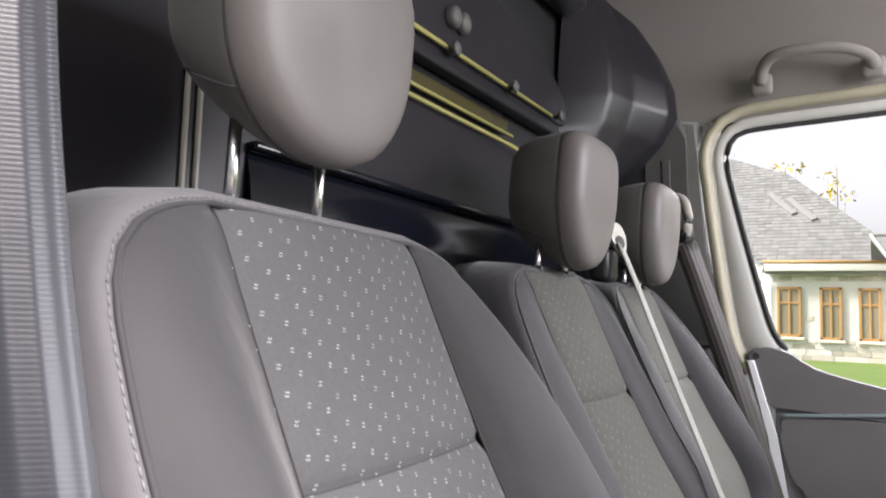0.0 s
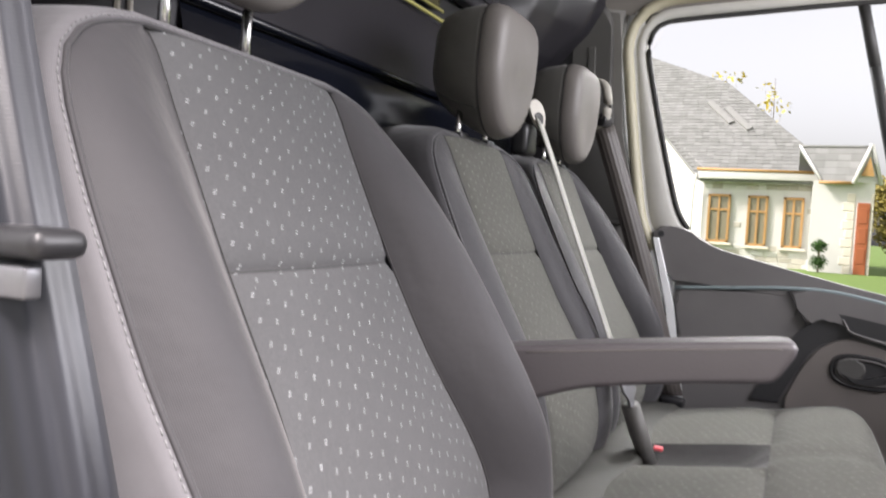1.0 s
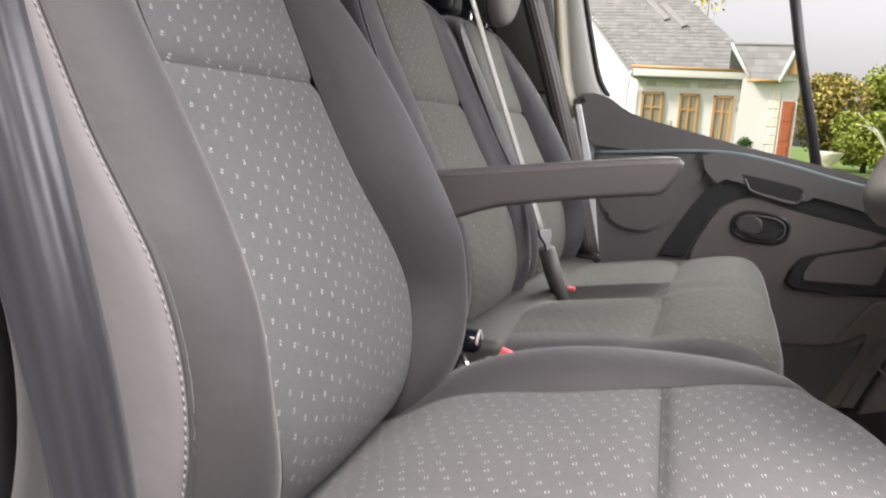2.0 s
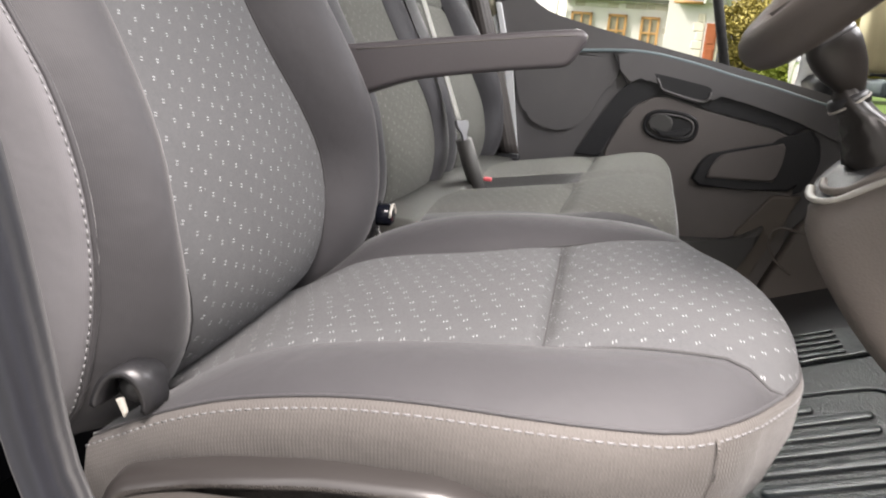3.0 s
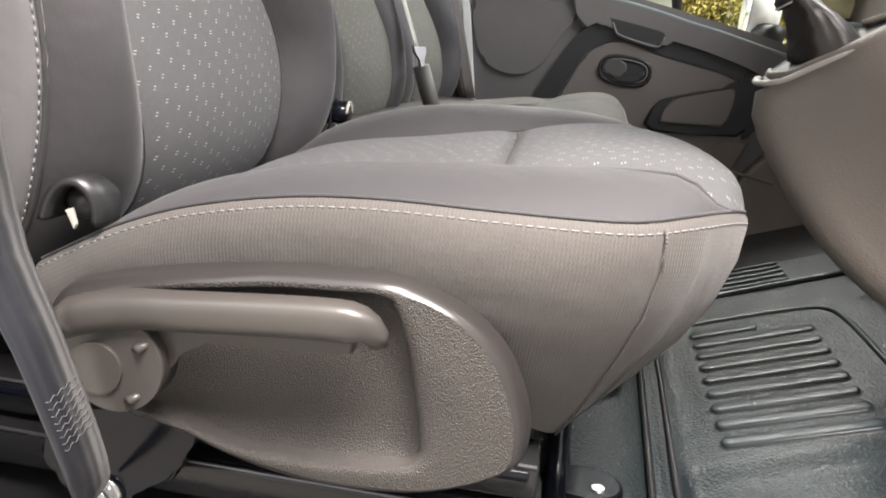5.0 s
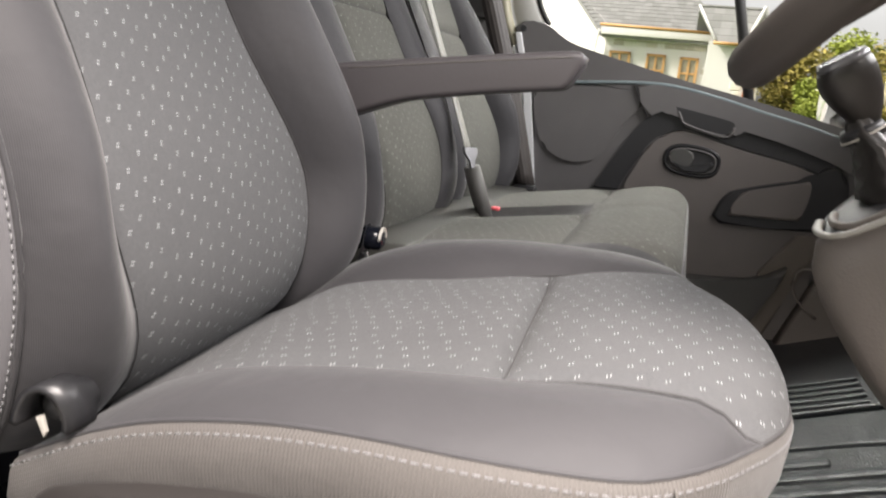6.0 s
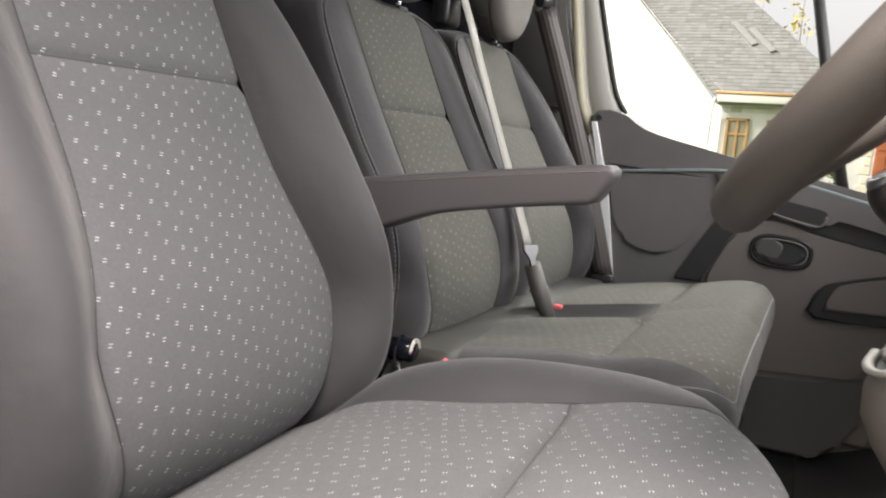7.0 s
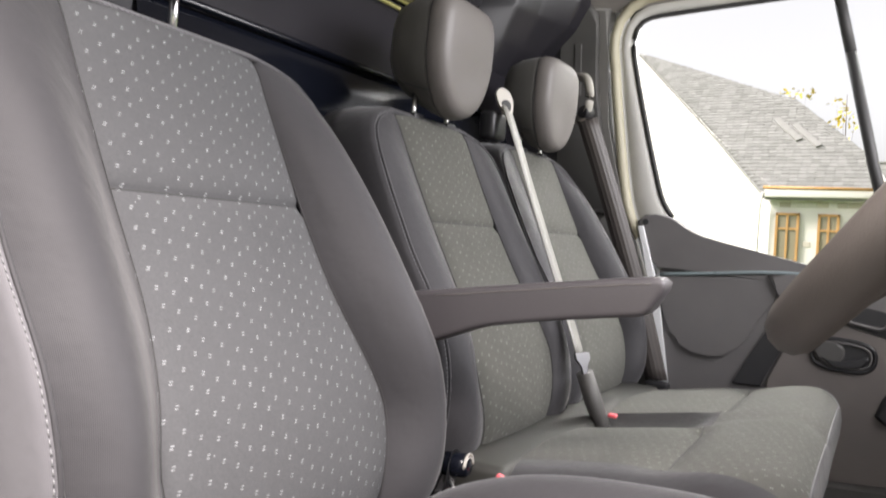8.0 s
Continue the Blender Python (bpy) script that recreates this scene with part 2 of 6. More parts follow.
def sheet(rows, closed=False):
    """A surface through a grid of points, with UVs in metres."""
    bm = bmesh.new()
    uvl = bm.loops.layers.uv.new("UVMap")
    P = [[Vector(p) for p in r] for r in rows]
    V = [[bm.verts.new(p) for p in r] for r in P]
    n, m = len(P), len(P[0])
    mid = m // 2
    vv = [0.0]
    for i in range(1, n):
        vv.append(vv[-1] + (P[i][mid] - P[i - 1][mid]).length)
    uu = []
    for r in P:
        acc = [0.0]
        for j in range(1, m + (1 if closed else 0)):
            acc.append(acc[-1] + (r[j % m] - r[j - 1]).length)
        c = 0.0 if closed else acc[mid]
        uu.append([x - c for x in acc])
    for i in range(n - 1):
        for j in range(m if closed else m - 1):
            k = (j + 1) % m
            quad = (V[i][j], V[i][k], V[i + 1][k], V[i + 1][j])
            if len({tuple(round(c, 6) for c in q.co) for q in quad}) < 4:
                pts, uv = [], []
                for q, t in zip(quad, ((uu[i][j], vv[i]), (uu[i][j + 1], vv[i]), (uu[i + 1][j + 1], vv[i + 1]), (uu[i + 1][j], vv[i + 1]))):
                    if all((q.co - o.co).length > 1e-6 for o in pts):
                        pts.append(q)
                        uv.append(t)
                if len(pts) < 3:
                    continue
            else:
                pts = quad
                uv = ((uu[i][j], vv[i]), (uu[i][j + 1], vv[i]), (uu[i + 1][j + 1], vv[i + 1]), (uu[i + 1][j], vv[i + 1]))
            f = bm.faces.new(pts)
            for loop, t in zip(f.loops, uv):
                loop[uvl].uv = t
    return bm


def loft(rings, caps=True):
    """A closed skin over rings of points, with capped ends."""
    bm = sheet(rings, closed=True)
    if caps:
        bm.verts.ensure_lookup_table()
        m = len(rings[0])
        for start in (0, len(bm.verts) - m):
            bm.faces.new([bm.verts[start + j] for j in range(m)])
    return bm


def spline(points, count):
    """Points at even steps along a smooth curve through the given ones."""
    P = [Vector(p) for p in points]
    Q = [2 * P[0] - P[1]] + P + [2 * P[-1] - P[-2]]
    fine = []
    for i in range(1, len(Q) - 2):
        a, b, c, d = Q[i - 1 : i + 3]
        for k in range(12):
            t = k / 12
            fine.append(0.5 * (2 * b + (c - a) * t + (2 * a - 5 * b + 4 * c - d) * t * t + (3 * b - a - 3 * c + d) * t ** 3))
    fine.append(P[-1])
    acc = [0.0]
    for p, q in zip(fine, fine[1:]):
        acc.append(acc[-1] + (q - p).length)
    out, j = [], 0
    for k in range(count):
        s = acc[-1] * k / (count - 1)
        while j < len(acc) - 2 and acc[j + 1] < s:
            j += 1
        f = (s - acc[j]) / max(1e-9, acc[j + 1] - acc[j])
        out.append(fine[j].lerp(fine[j + 1], min(1, f)))
    return out


def tube(points, radius, sides=8, flat=1.0, caps=True):
    """A round (or flattened) tube along points; radius may be a list."""
    P = [Vector(p) for p in points]
    up = Vector((0, 0, 1))
    rings = []
    for i, p in enumerate(P):
        d = (P[min(i + 1, len(P) - 1)] - P[max(i - 1, 0)]).normalized()
        side = d.cross(up)
        if side.length < 1e-3:
            side = d.cross(Vector((1, 0, 0)))
        side.normalize()
        over = side.cross(d)
        r = radius[i] if isinstance(radius, (list, tuple)) else radius
        rings.append([p + side * math.cos(2 * math.pi * k / sides) * r + over * math.sin(2 * math.pi * k / sides) * r * flat for k in range(sides)])
    return loft(rings, caps)


def ribbon(points, width, across, thick=0.0012):
    """A strap along points; across is the direction of its width, or a list of them."""
    P = [Vector(p) for p in points]
    rings = []
    for i, p in enumerate(P):
        w = Vector(across[i] if isinstance(across, list) else across).normalized()
        d = (P[min(i + 1, len(P) - 1)] - P[max(i - 1, 0)]).normalized()
        n = d.cross(w).normalized()
        h = width / 2
        rings.append([p + w * h + n * thick, p - w * h + n * thick, p - w * h - n * thick, p + w * h - n * thick])
    return loft(rings)


def slab(outline, depth, m, bevel=0.003, segments=2):
    """A plate: an outline in its own x, y, drawn out along z by depth, with rounded edges, placed by m."""
    bm = bmesh.new()
    flat = bm.faces.layers.int.new("flat")
    lo = [bm.verts.new((x, y, 0)) for x, y in outline]
    hi = [bm.verts.new((x, y, depth)) for x, y in outline]
    bm.faces.new(lo[::-1])[flat] = 1
    top = bm.faces.new(hi)
    for i in range(len(lo)):
        k = (i + 1) % len(lo)
        bm.faces.new((lo[i], lo[k], hi[k], hi[i]))
    if bevel:
        bmesh.ops.bevel(bm, geom=list(top.edges), offset=bevel, segments=segments, affect="EDGES", profile=0.5)
    for f in bm.faces:
        f[flat] = 1 if len(f.verts) == len(outline) else 0
    bmesh.ops.transform(bm, matrix=m, verts=bm.verts)
    return bm


def box(x0, x1, y0, y1, z0, z1, bevel=0.003, segments=2):
    bm = bmesh.new()
    bmesh.ops.create_cube(bm, size=1)
    for v in bm.verts:
        v.co = Vector(((x0 + x1) / 2 + v.co.x * (x1 - x0), (y0 + y1) / 2 + v.co.y * (y1 - y0), (z0 + z1) / 2 + v.co.z * (z1 - z0)))
    if bevel:
        bmesh.ops.bevel(bm, geom=list(bm.edges), offset=bevel, segments=segments, affect="EDGES", profile=0.5)
    return bm


def disc(r, depth, m, sides=32, bevel=0.002):
    return slab([(r * math.cos(2 * math.pi * k / sides), r * math.sin(2 * math.pi * k / sides)) for k in range(sides)], depth, m, bevel)


def merge(*bms):
    out = bmesh.new()
    for b in bms:
        me = bpy.data.meshes.new("tmp")
        b.to_mesh(me)
        b.free()
        out.from_mesh(me)
        bpy.data.meshes.remove(me)
    return out


def ease(table):
    """A smooth function through (at, value) pairs."""
    xs, ys = [p[0] for p in table], [p[1] for p in table]

    def f(x):
        if x <= xs[0]:
            return ys[0]
        if x >= xs[-1]:
            return ys[-1]
        k = max(i for i in range(len(xs)) if xs[i] <= x)
        k = min(k, len(xs) - 2)
        t = (x - xs[k]) / (xs[k + 1] - xs[k])
        h = xs[k + 1] - xs[k]

        def slope(i):
            if i == 0:
                return (ys[1] - ys[0]) / (xs[1] - xs[0])
            if i == len(xs) - 1:
                return (ys[-1] - ys[-2]) / (xs[-1] - xs[-2])
            return (ys[i + 1] - ys[i - 1]) / (xs[i + 1] - xs[i - 1])

        a, b, c, d = ys[k], slope(k) * h, ys[k + 1], slope(k + 1) * h
        return a * (2 * t ** 3 - 3 * t * t + 1) + b * (t ** 3 - 2 * t * t + t) + c * (3 * t * t - 2 * t ** 3) + d * (t ** 3 - t * t)

    return f


def hoop(points, radius, sides=8):
    """A tube along a closed line."""
    P = [Vector(p) for p in points]
    n = len(P)
    rings = []
    for i, p in enumerate(P):
        d = (P[(i + 1) % n] - P[i - 1]).normalized()
        side = d.cross(Vector((0.02, 1, 0.03))).normalized()
        over = side.cross(d)
        rings.append([p + side * math.cos(2 * math.pi * k / sides) * radius + over * math.sin(2 * math.pi * k / sides) * radius for k in range(sides)])
    return sheet(rings + [rings[0]], closed=True)


def stitches(points, step, length, radius):
    """A row of short threads along a line of points."""
    P = [Vector(p) for p in points]
    bms, acc, last = [], 0.0, -1.0
    for p, q in zip(P, P[1:]):
        d = (q - p).length
        while last + step <= acc + d:
            last = last + step if last >= 0 else 0.0
            f = (last - acc) / max(d, 1e-9)
            if f > 1:
                break
            c, w = p.lerp(q, max(0, f)), (q - p).normalized()
            bms.append((c - w * length / 2, c + w * length / 2))
        acc += d
    out = bmesh.new()
    for a, b in bms:
        d = (b - a).normalized()
        s = d.cross(Vector((0.31, 0.2, 0.93))).normalized() * radius
        t = d.cross(s).normalized() * radius
        lo = [out.verts.new(a + o) for o in (s, t, -s, -t)]
        hi = [out.verts.new(b + o) for o in (s, t, -s, -t)]
        out.faces.new(lo[::-1])
        out.faces.new(hi)
        for i in range(4):
            k = (i + 1) % 4
            out.faces.new((lo[i], lo[k], hi[k], hi[i]))
    return out


# ---- seats ----
BACK_P = ease([(0.28, 0.066), (0.305, 0.094), (0.33, 0.109), (0.36, 0.117), (0.40, 0.117), (0.46, 0.104), (0.51, 0.085), (0.56, 0.058), (0.61, 0.030), (0.69, -0.012), (0.76, -0.045), (0.81, -0.068), (0.85, -0.086), (0.868, -0.098)])
BACK_W = ease([(0.28, 0.142), (0.36, 0.152), (0.42, 0.165), (0.46, 0.168), (0.51, 0.155), (0.56, 0.143), (0.61, 0.137), (0.87, 0.137)])
BACK_C = ease([(0.28, 0.025), (0.36, 0.045), (0.46, 0.062), (0.53, 0.078), (0.60, 0.082), (0.69, 0.074), (0.77, 0.052), (0.83, 0.024), (0.868, 0.006)])
BACK_H = ease([(0.28, 0.232), (0.34, 0.246), (0.45, 0.252), (0.70, 0.252), (0.79, 0.247), (0.82, 0.238), (0.84, 0.222), (0.855, 0.195), (0.865, 0.160), (0.868, 0.140)])
NEAR_C = ease([(0.28, 0.015), (0.36, 0.026), (0.46, 0.036), (0.60, 0.042), (0.70, 0.038), (0.77, 0.028), (0.83, 0.014), (0.868, 0.003)])
EDGE_X = ease([(0.28, 0.045), (0.32, 0.074), (0.355, 0.088), (0.40, 0.098), (0.44, 0.100), (0.475, 0.097), (0.51, 0.089), (0.55, 0.074), (0.586, 0.053), (0.63, 0.026), (0.682, 0.0), (0.735, -0.026), (0.78, -0.047), (0.82, -0.067), (0.85, -0.084), (0.868, -0.098)])
SEAM_Z = 0.684


def seat_back(seat, dx=0.0, half=0.0, narrow=1.0, depth=0.15, stitch=True, top=0.868, puff=(1.0, 1.0), band=None, cloth=None):
    """A backrest: two panels of dashed cloth between bolsters, and a side band with a stitched edge. half adds to the outer
    half width, narrow scales the panel's width, dx shifts it along the seat."""
    zs = sorted(set([0.28 + 0.0196 * k for k in range(29)] + [SEAM_Z - 0.004, SEAM_Z, SEAM_Z + 0.004, 0.845, 0.852, 0.858, 0.863, top]))
    zs = [z for z in zs if z <= top]

    def W(z):
        return max(BACK_H(z) + half, BACK_W(z) * narrow + 0.001)

    def w(z):
        return BACK_W(z) * narrow

    def panel_x(z, y):
        sag = 0.006 * (1 - (y / w(z)) ** 2)
        groove = 0.006 * math.exp(-(((z - SEAM_Z) / 0.006) ** 2))
        return dx + BACK_P(z) + sag - groove - 0.004 * math.exp(-(((abs(y) - w(z)) / 0.006) ** 2))

    back = part("backrest_core", box(dx - 0.20, dx - 0.10, -W(0.6) + 0.03, W(0.6) - 0.03, 0.30, 0.83, 0.03, 3), BLACK, seat)
    for lo, hi in ((0, SEAM_Z), (SEAM_Z, 1)):
        rows = [[(panel_x(z, w(z) * k / 10), w(z) * k / 10, z) for k in range(-10, 11)] for z in zs if lo <= z <= hi]
        part("backrest_panel", sheet(rows), cloth or CLOTH, seat, "grey cloth panel with rows of small pale dashes")
    outline = {}
    for s in (-1, 1):
        rows = []
        for z in zs:
            row = []
            for k in range(17):
                t = k / 16
                f = math.sin(math.pi * t ** (0.85 if s > 0 else 1.25)) ** (0.8 if s > 0 else 1.0) if 0 < t < 1 else 0.0
                y = w(z) + (W(z) - w(z)) * t
                lead = BACK_P(z) + (EDGE_X(z) - BACK_P(z)) * t * t if s < 0 else BACK_P(z)
                row.append((dx + lead - 0.004 * (1 - t) + (BACK_C(z) * puff[1] if s > 0 else NEAR_C(z) * puff[0]) * f, s * y, z))
            rows.append(row)
        part("bolster", sheet(rows), BOLSTER, seat, "plain mauve-grey cloth side bolster")
        outline[s] = [Vector(r[-1]) for r in rows]
        part("panel_seam", tube([(dx + BACK_P(z) - 0.002, s * w(z), z) for z in zs], 0.0006, 5), SEAM, seat)
    part("panel_seam", tube([(panel_x(SEAM_Z, w(SEAM_Z) * k / 10), w(SEAM_Z) * k / 10, SEAM_Z) for k in range(-10, 11)], 0.0010, 5), SEAM, seat)
    zt = zs[-1]
    over = [Vector((dx + BACK_P(zt), -W(zt) + 2 * W(zt) * k / 12, zt)) for k in range(1, 12)]
    line = outline[-1] + over + outline[1][::-1]
    rows, sewn = [], []
    for i, p in enumerate(line):
        d = line[min(i + 1, len(line) - 1)] - line[max(i - 1, 0)]
        n = Vector((0, -d.z, d.y)).normalized() if d.length else Vector((0, 0, 1))
        if i > len(line) // 2 and n.y < 0 and p.y > 0.05:
            n = -n
        if i < len(line) // 2 and n.y > 0 and p.y < -0.05:
            n = -n
        if abs(p.y) < 0.05 and n.z < 0:
            n = -n
        sewn.append(p + n * 0.0042 + Vector((-0.0006, 0, 0)))
        row = []
        for back, out in ((0, 0), (0.0006, 0.0035), (0.003, 0.0068), (0.010, 0.010), (0.03, 0.012), (0.07, 0.014), (0.11, 0.010), (depth, -0.006), (depth + 0.012, -0.03)):
            row.append(p + Vector((-back, 0, 0)) + n * out)
        rows.append(row)
    part("side_band", sheet(rows), band or BAND, seat, "woven grey side band")
    part("piping", tube([r[0] + Vector((0.001, 0, 0)) for r in rows], 0.0024, 6), BOLSTER, seat)
    if stitch:
        part("stitching", stitches(sewn, 0.0068, 0.0046, 0.0007), THREAD, seat, "pale contrast stitching")


def headrest(seat, x, y, z, width, height, depth, posts=0.06, foot=0.86, taper_by=0.10):
    """A padded headrest on two steel posts; x, y, z is the middle of its pad."""
    head = new("headrest")
    head.parent = seat

    def ring(dx, k, lift=0.0):
        pts = []
        for i in range(40):
            a = 2 * math.pi * i / 40
            c, s = math.cos(a), math.sin(a)
            n = 2.35 if s < 0 else 5.2
            r = (abs(c) ** n + abs(s) ** n) ** (-1 / n)
            taper = 1 - taper_by * max(0, -s * r)
            pts.append((x + dx + 0.006 * s, y + width / 2 * k * c * r * taper, z + height / 2 * k * s * r * (1 - lift if s < 0 else 1 - 0.25 * lift)))
        return pts

    d = depth / 2
    front = [(0.42, 0.99), (0.47, 1.0), (0.62, 0.99), (0.77, 0.965), (0.88, 0.915), (0.95, 0.84), (0.985, 0.72), (1.0, 0.5), (1.006, 0.22)]
    rear = [(0.40, 0.985, 0.0), (0.30, 1.0, 0.02), (0.0, 1.0, 0.10), (-0.35, 1.0, 0.22), (-0.7, 0.95, 0.34), (-0.9, 0.84, 0.40), (-1.0, 0.6, 0.42)]
    part("front_pad", loft([ring(d * a, k) for a, k in front]), LEATHER, head, "smooth grey vinyl front pad")
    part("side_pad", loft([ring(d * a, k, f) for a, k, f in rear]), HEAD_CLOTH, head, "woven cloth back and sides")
    part("seam", tube([ring(d * a, k * 1.004, f)[24] for a, k, f in rear[:-1]], 0.0013, 5), SEAM, head)
    part("seam", tube([*ring(d * 0.41, 0.985), ring(d * 0.41, 0.985)[0]], 0.0016, 5), SEAM, head)
    for s in (-1, 1):
        part("post", tube([(x - 0.02, y + s * posts, foot - 0.02), (x - 0.016, y + s * posts, z - height * 0.3)], 0.0055, 10), STEEL, head, "polished steel post")
        part("post_collar", box(x - 0.034, x - 0.004, y + s * posts - 0.016, y + s * posts + 0.016, foot - 0.006, foot + 0.008, 0.003), BLACK, head)
    return head


CUSH_Q = ease([(0.08, 0.288), (0.115, 0.306), (0.14, 0.322), (0.17, 0.338), (0.22, 0.352), (0.30, 0.366), (0.37, 0.379), (0.42, 0.388), (0.47, 0.398), (0.53, 0.402), (0.57, 0.398), (0.60, 0.384), (0.614, 0.362)])
CUSH_S = ease([(0.08, 0.290), (0.115, 0.310), (0.15, 0.329), (0.20, 0.349), (0.27, 0.366), (0.33, 0.373), (0.40, 0.375), (0.50, 0.377), (0.54, 0.380), (0.58, 0.374), (0.614, 0.356)])
CUSH_H = ease([(0.08, 0.235), (0.16, 0.250), (0.35, 0.262), (0.48, 0.256), (0.53, 0.229), (0.56, 0.189), (0.585, 0.142), (0.605, 0.082), (0.612, 0.045), (0.615, 0.010)])
CUSH_C = ease([(0.08, 0.004), (0.18, 0.024), (0.28, 0.034), (0.40, 0.032), (0.50, 0.020), (0.56, 0.004), (0.62, 0.0)])
GROOVE_X = 0.402


def cushion(seat, tall=1.0):
    xs = sorted(set([0.080, 0.090, 0.102] + [0.115 + 0.0153 * k for k in range(30)] + [GROOVE_X - 0.015, GROOVE_X - 0.010, GROOVE_X - 0.006, GROOVE_X - 0.003, GROOVE_X, GROOVE_X + 0.003, GROOVE_X + 0.006, GROOVE_X + 0.010, GROOVE_X + 0.015, 0.545, 0.57, 0.58, 0.59, 0.597, 0.603, 0.608, 0.611, 0.6135, 0.6149]))

    def W(x):
        return CUSH_H(x)

    def w(x):
        return min(0.150 + 0.03 * max(0, (x - 0.3)) / 0.3, W(x) * 0.999)

    def top(x, y):
        side = abs(y) / max(w(x), 1e-4)
        g = 0.011 * math.exp(-(((x - GROOVE_X) / 0.006) ** 2)) + 0.006 * math.exp(-(((x - GROOVE_X) / 0.020) ** 2))
        g *= 1 - min(1, side) ** 8
        room = min(1, max(0, (W(x) - w(x)) / 0.05))
        rim = CUSH_S(x) + (CUSH_Q(x) - CUSH_S(x)) * room
        crown = rim + (CUSH_Q(x) - rim) * (1 - min(1, side) ** 4)
        return crown + 0.004 * (1 - min(1, side) ** 2) - g * (1 if side <= 1.01 else 0) - 0.004 * math.exp(-(((abs(y) - w(x)) / 0.006) ** 2)) * (W(x) > w(x) + 0.01)

    for lo, hi in ((0, GROOVE_X), (GROOVE_X, 1)):
        rows = [[(x, w(x) * k / 12, top(x, w(x) * k / 12)) for k in range(-12, 13)] for x in xs if lo <= x <= hi]
        part("cushion_panel", sheet(rows), CLOTH, seat, "grey cloth panel with rows of small pale dashes")
    part("panel_seam", tube([(GROOVE_X, w(GROOVE_X) * k / 10, top(GROOVE_X, w(GROOVE_X) * k / 10) - 0.0005) for k in range(-10, 11)], 0.0015, 5), SEAM, seat)
    edge = {}
    for s in (-1, 1):
        rows = []
        for x in xs:
            row = []
            for k in range(13):
                t = k / 12
                y = w(x) + (W(x) - w(x)) * t
                base = top(x, w(x)) * (1 - t) + CUSH_S(x) * t
                row.append((x, s * y, base + CUSH_C(x) * math.sin(math.pi * t) ** 0.8 * (0.55 if s < 0 else 0.9)))
            rows.append(row)
        part("cushion_bolster", sheet(rows), BOLSTER, seat, "plain mauve-grey cloth cushion edge")
        part("panel_seam", tube([(x, s * w(x), top(x, w(x)) + 0.001) for x in xs], 0.0015, 5), SEAM, seat)
        edge[s] = [Vector(r[-1]) for r in rows]
    line = edge[-1] + edge[1][::-1]
    drop = [0, 0.004, 0.012, 0.04, 0.08, 0.12, 0.16, 0.20, 0.235]
    flank = [0, 0.005, 0.008, 0.011, 0.006, -0.004, -0.012, -0.020, -0.030]
    nose = [0, 0.003, 0.004, 0.002, -0.010, -0.032, -0.062, -0.095, -0.130]
    ways = []
    for i, p in enumerate(line):
        d = line[min(i + 1, len(line) - 1)] - line[max(i - 1, 0)]
        n = Vector((-d.y, d.x, 0)) if d.length else Vector((1, 0, 0))
        n = n.normalized()
        ways.append(-n if n.dot(Vector((p.x - 0.3, p.y, 0))) < 0 else n)
    rows = []
    for i, p in enumerate(line):
        n = sum((ways[min(max(i + k, 0), len(line) - 1)] for k in range(-5, 6)), Vector()).normalized()
        f = max(0, n.x) ** 1.2
        rows.append([p + n * (flank[k] * (1 - f) + nose[k] * f) - Vector((0, 0, drop[k] * (0.66 + 0.34 * f))) for k in range(len(drop))])
    part("skirt", sheet(rows), SIDE, seat, "woven grey cushion skirt")
    part("piping", tube([r[0] + Vector((0, 0, 0.001)) for r in rows], 0.0013, 6), BOLSTER, seat)
    part("stitching", stitches([r[1].lerp(r[2], 0.35) + (r[2] - r[0]) * 0.08 for r in rows], 0.0070, 0.0048, 0.0006), THREAD, seat, "pale contrast stitching")
    for s in (-1, 1):
        corner = min(range(len(rows)), key=lambda i: abs(rows[i][0].x - 0.520) + (0 if rows[i][0].y * s > 0 else 9))
        part("skirt_seam", tube([q + Vector((0.001, s * 0.002, 0)) for q in rows[corner][1:]], 0.0010, 5), SIDE, seat)


SEAT_GROUP = "front seats"
driver = thing("driver_chair", "grey cloth driver's seat with pale dashes and white stitching", "seat", (0, 0, 0), 4.0)
seat_back(driver)
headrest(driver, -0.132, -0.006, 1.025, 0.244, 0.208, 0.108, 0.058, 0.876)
cushion(driver)


def curve2(points, count):
    return [(p.x, p.y) for p in spline([(x, z, 0) for x, z in points], count)]


def inset(outline, by):
    """A closed outline drawn inwards by a distance."""
    n, out = len(outline), []
    area = sum(outline[k - 1][0] * outline[k][1] - outline[k][0] * outline[k - 1][1] for k in range(n))
    for k in range(n):
        (xa, za), (xb, zb) = outline[k - 1], outline[(k + 1) % n]
        d = max(1e-9, math.hypot(xb - xa, zb - za)) * (1 if area > 0 else -1)
        out.append((outline[k][0] - (zb - za) / d * by, outline[k][1] + (xb - xa) / d * by))
    return out


def pillow(outline, y0, y1, round_by, steps=5):
    """A body with an outline in x, z between two faces, with rounded edges."""
    rings = []
    for side in (0, 1):
        for k in range(steps + 1):
            a = math.pi / 2 * (k if side == 0 else steps - k) / steps
            off = round_by * (1 - math.sin(a))
            y = y0 + round_by * (1 - math.cos(a)) if side == 0 else y1 - round_by * (1 - math.cos(a))
            rings.append([(x, y, z) for x, z in inset(outline, off)])
    return loft(rings)


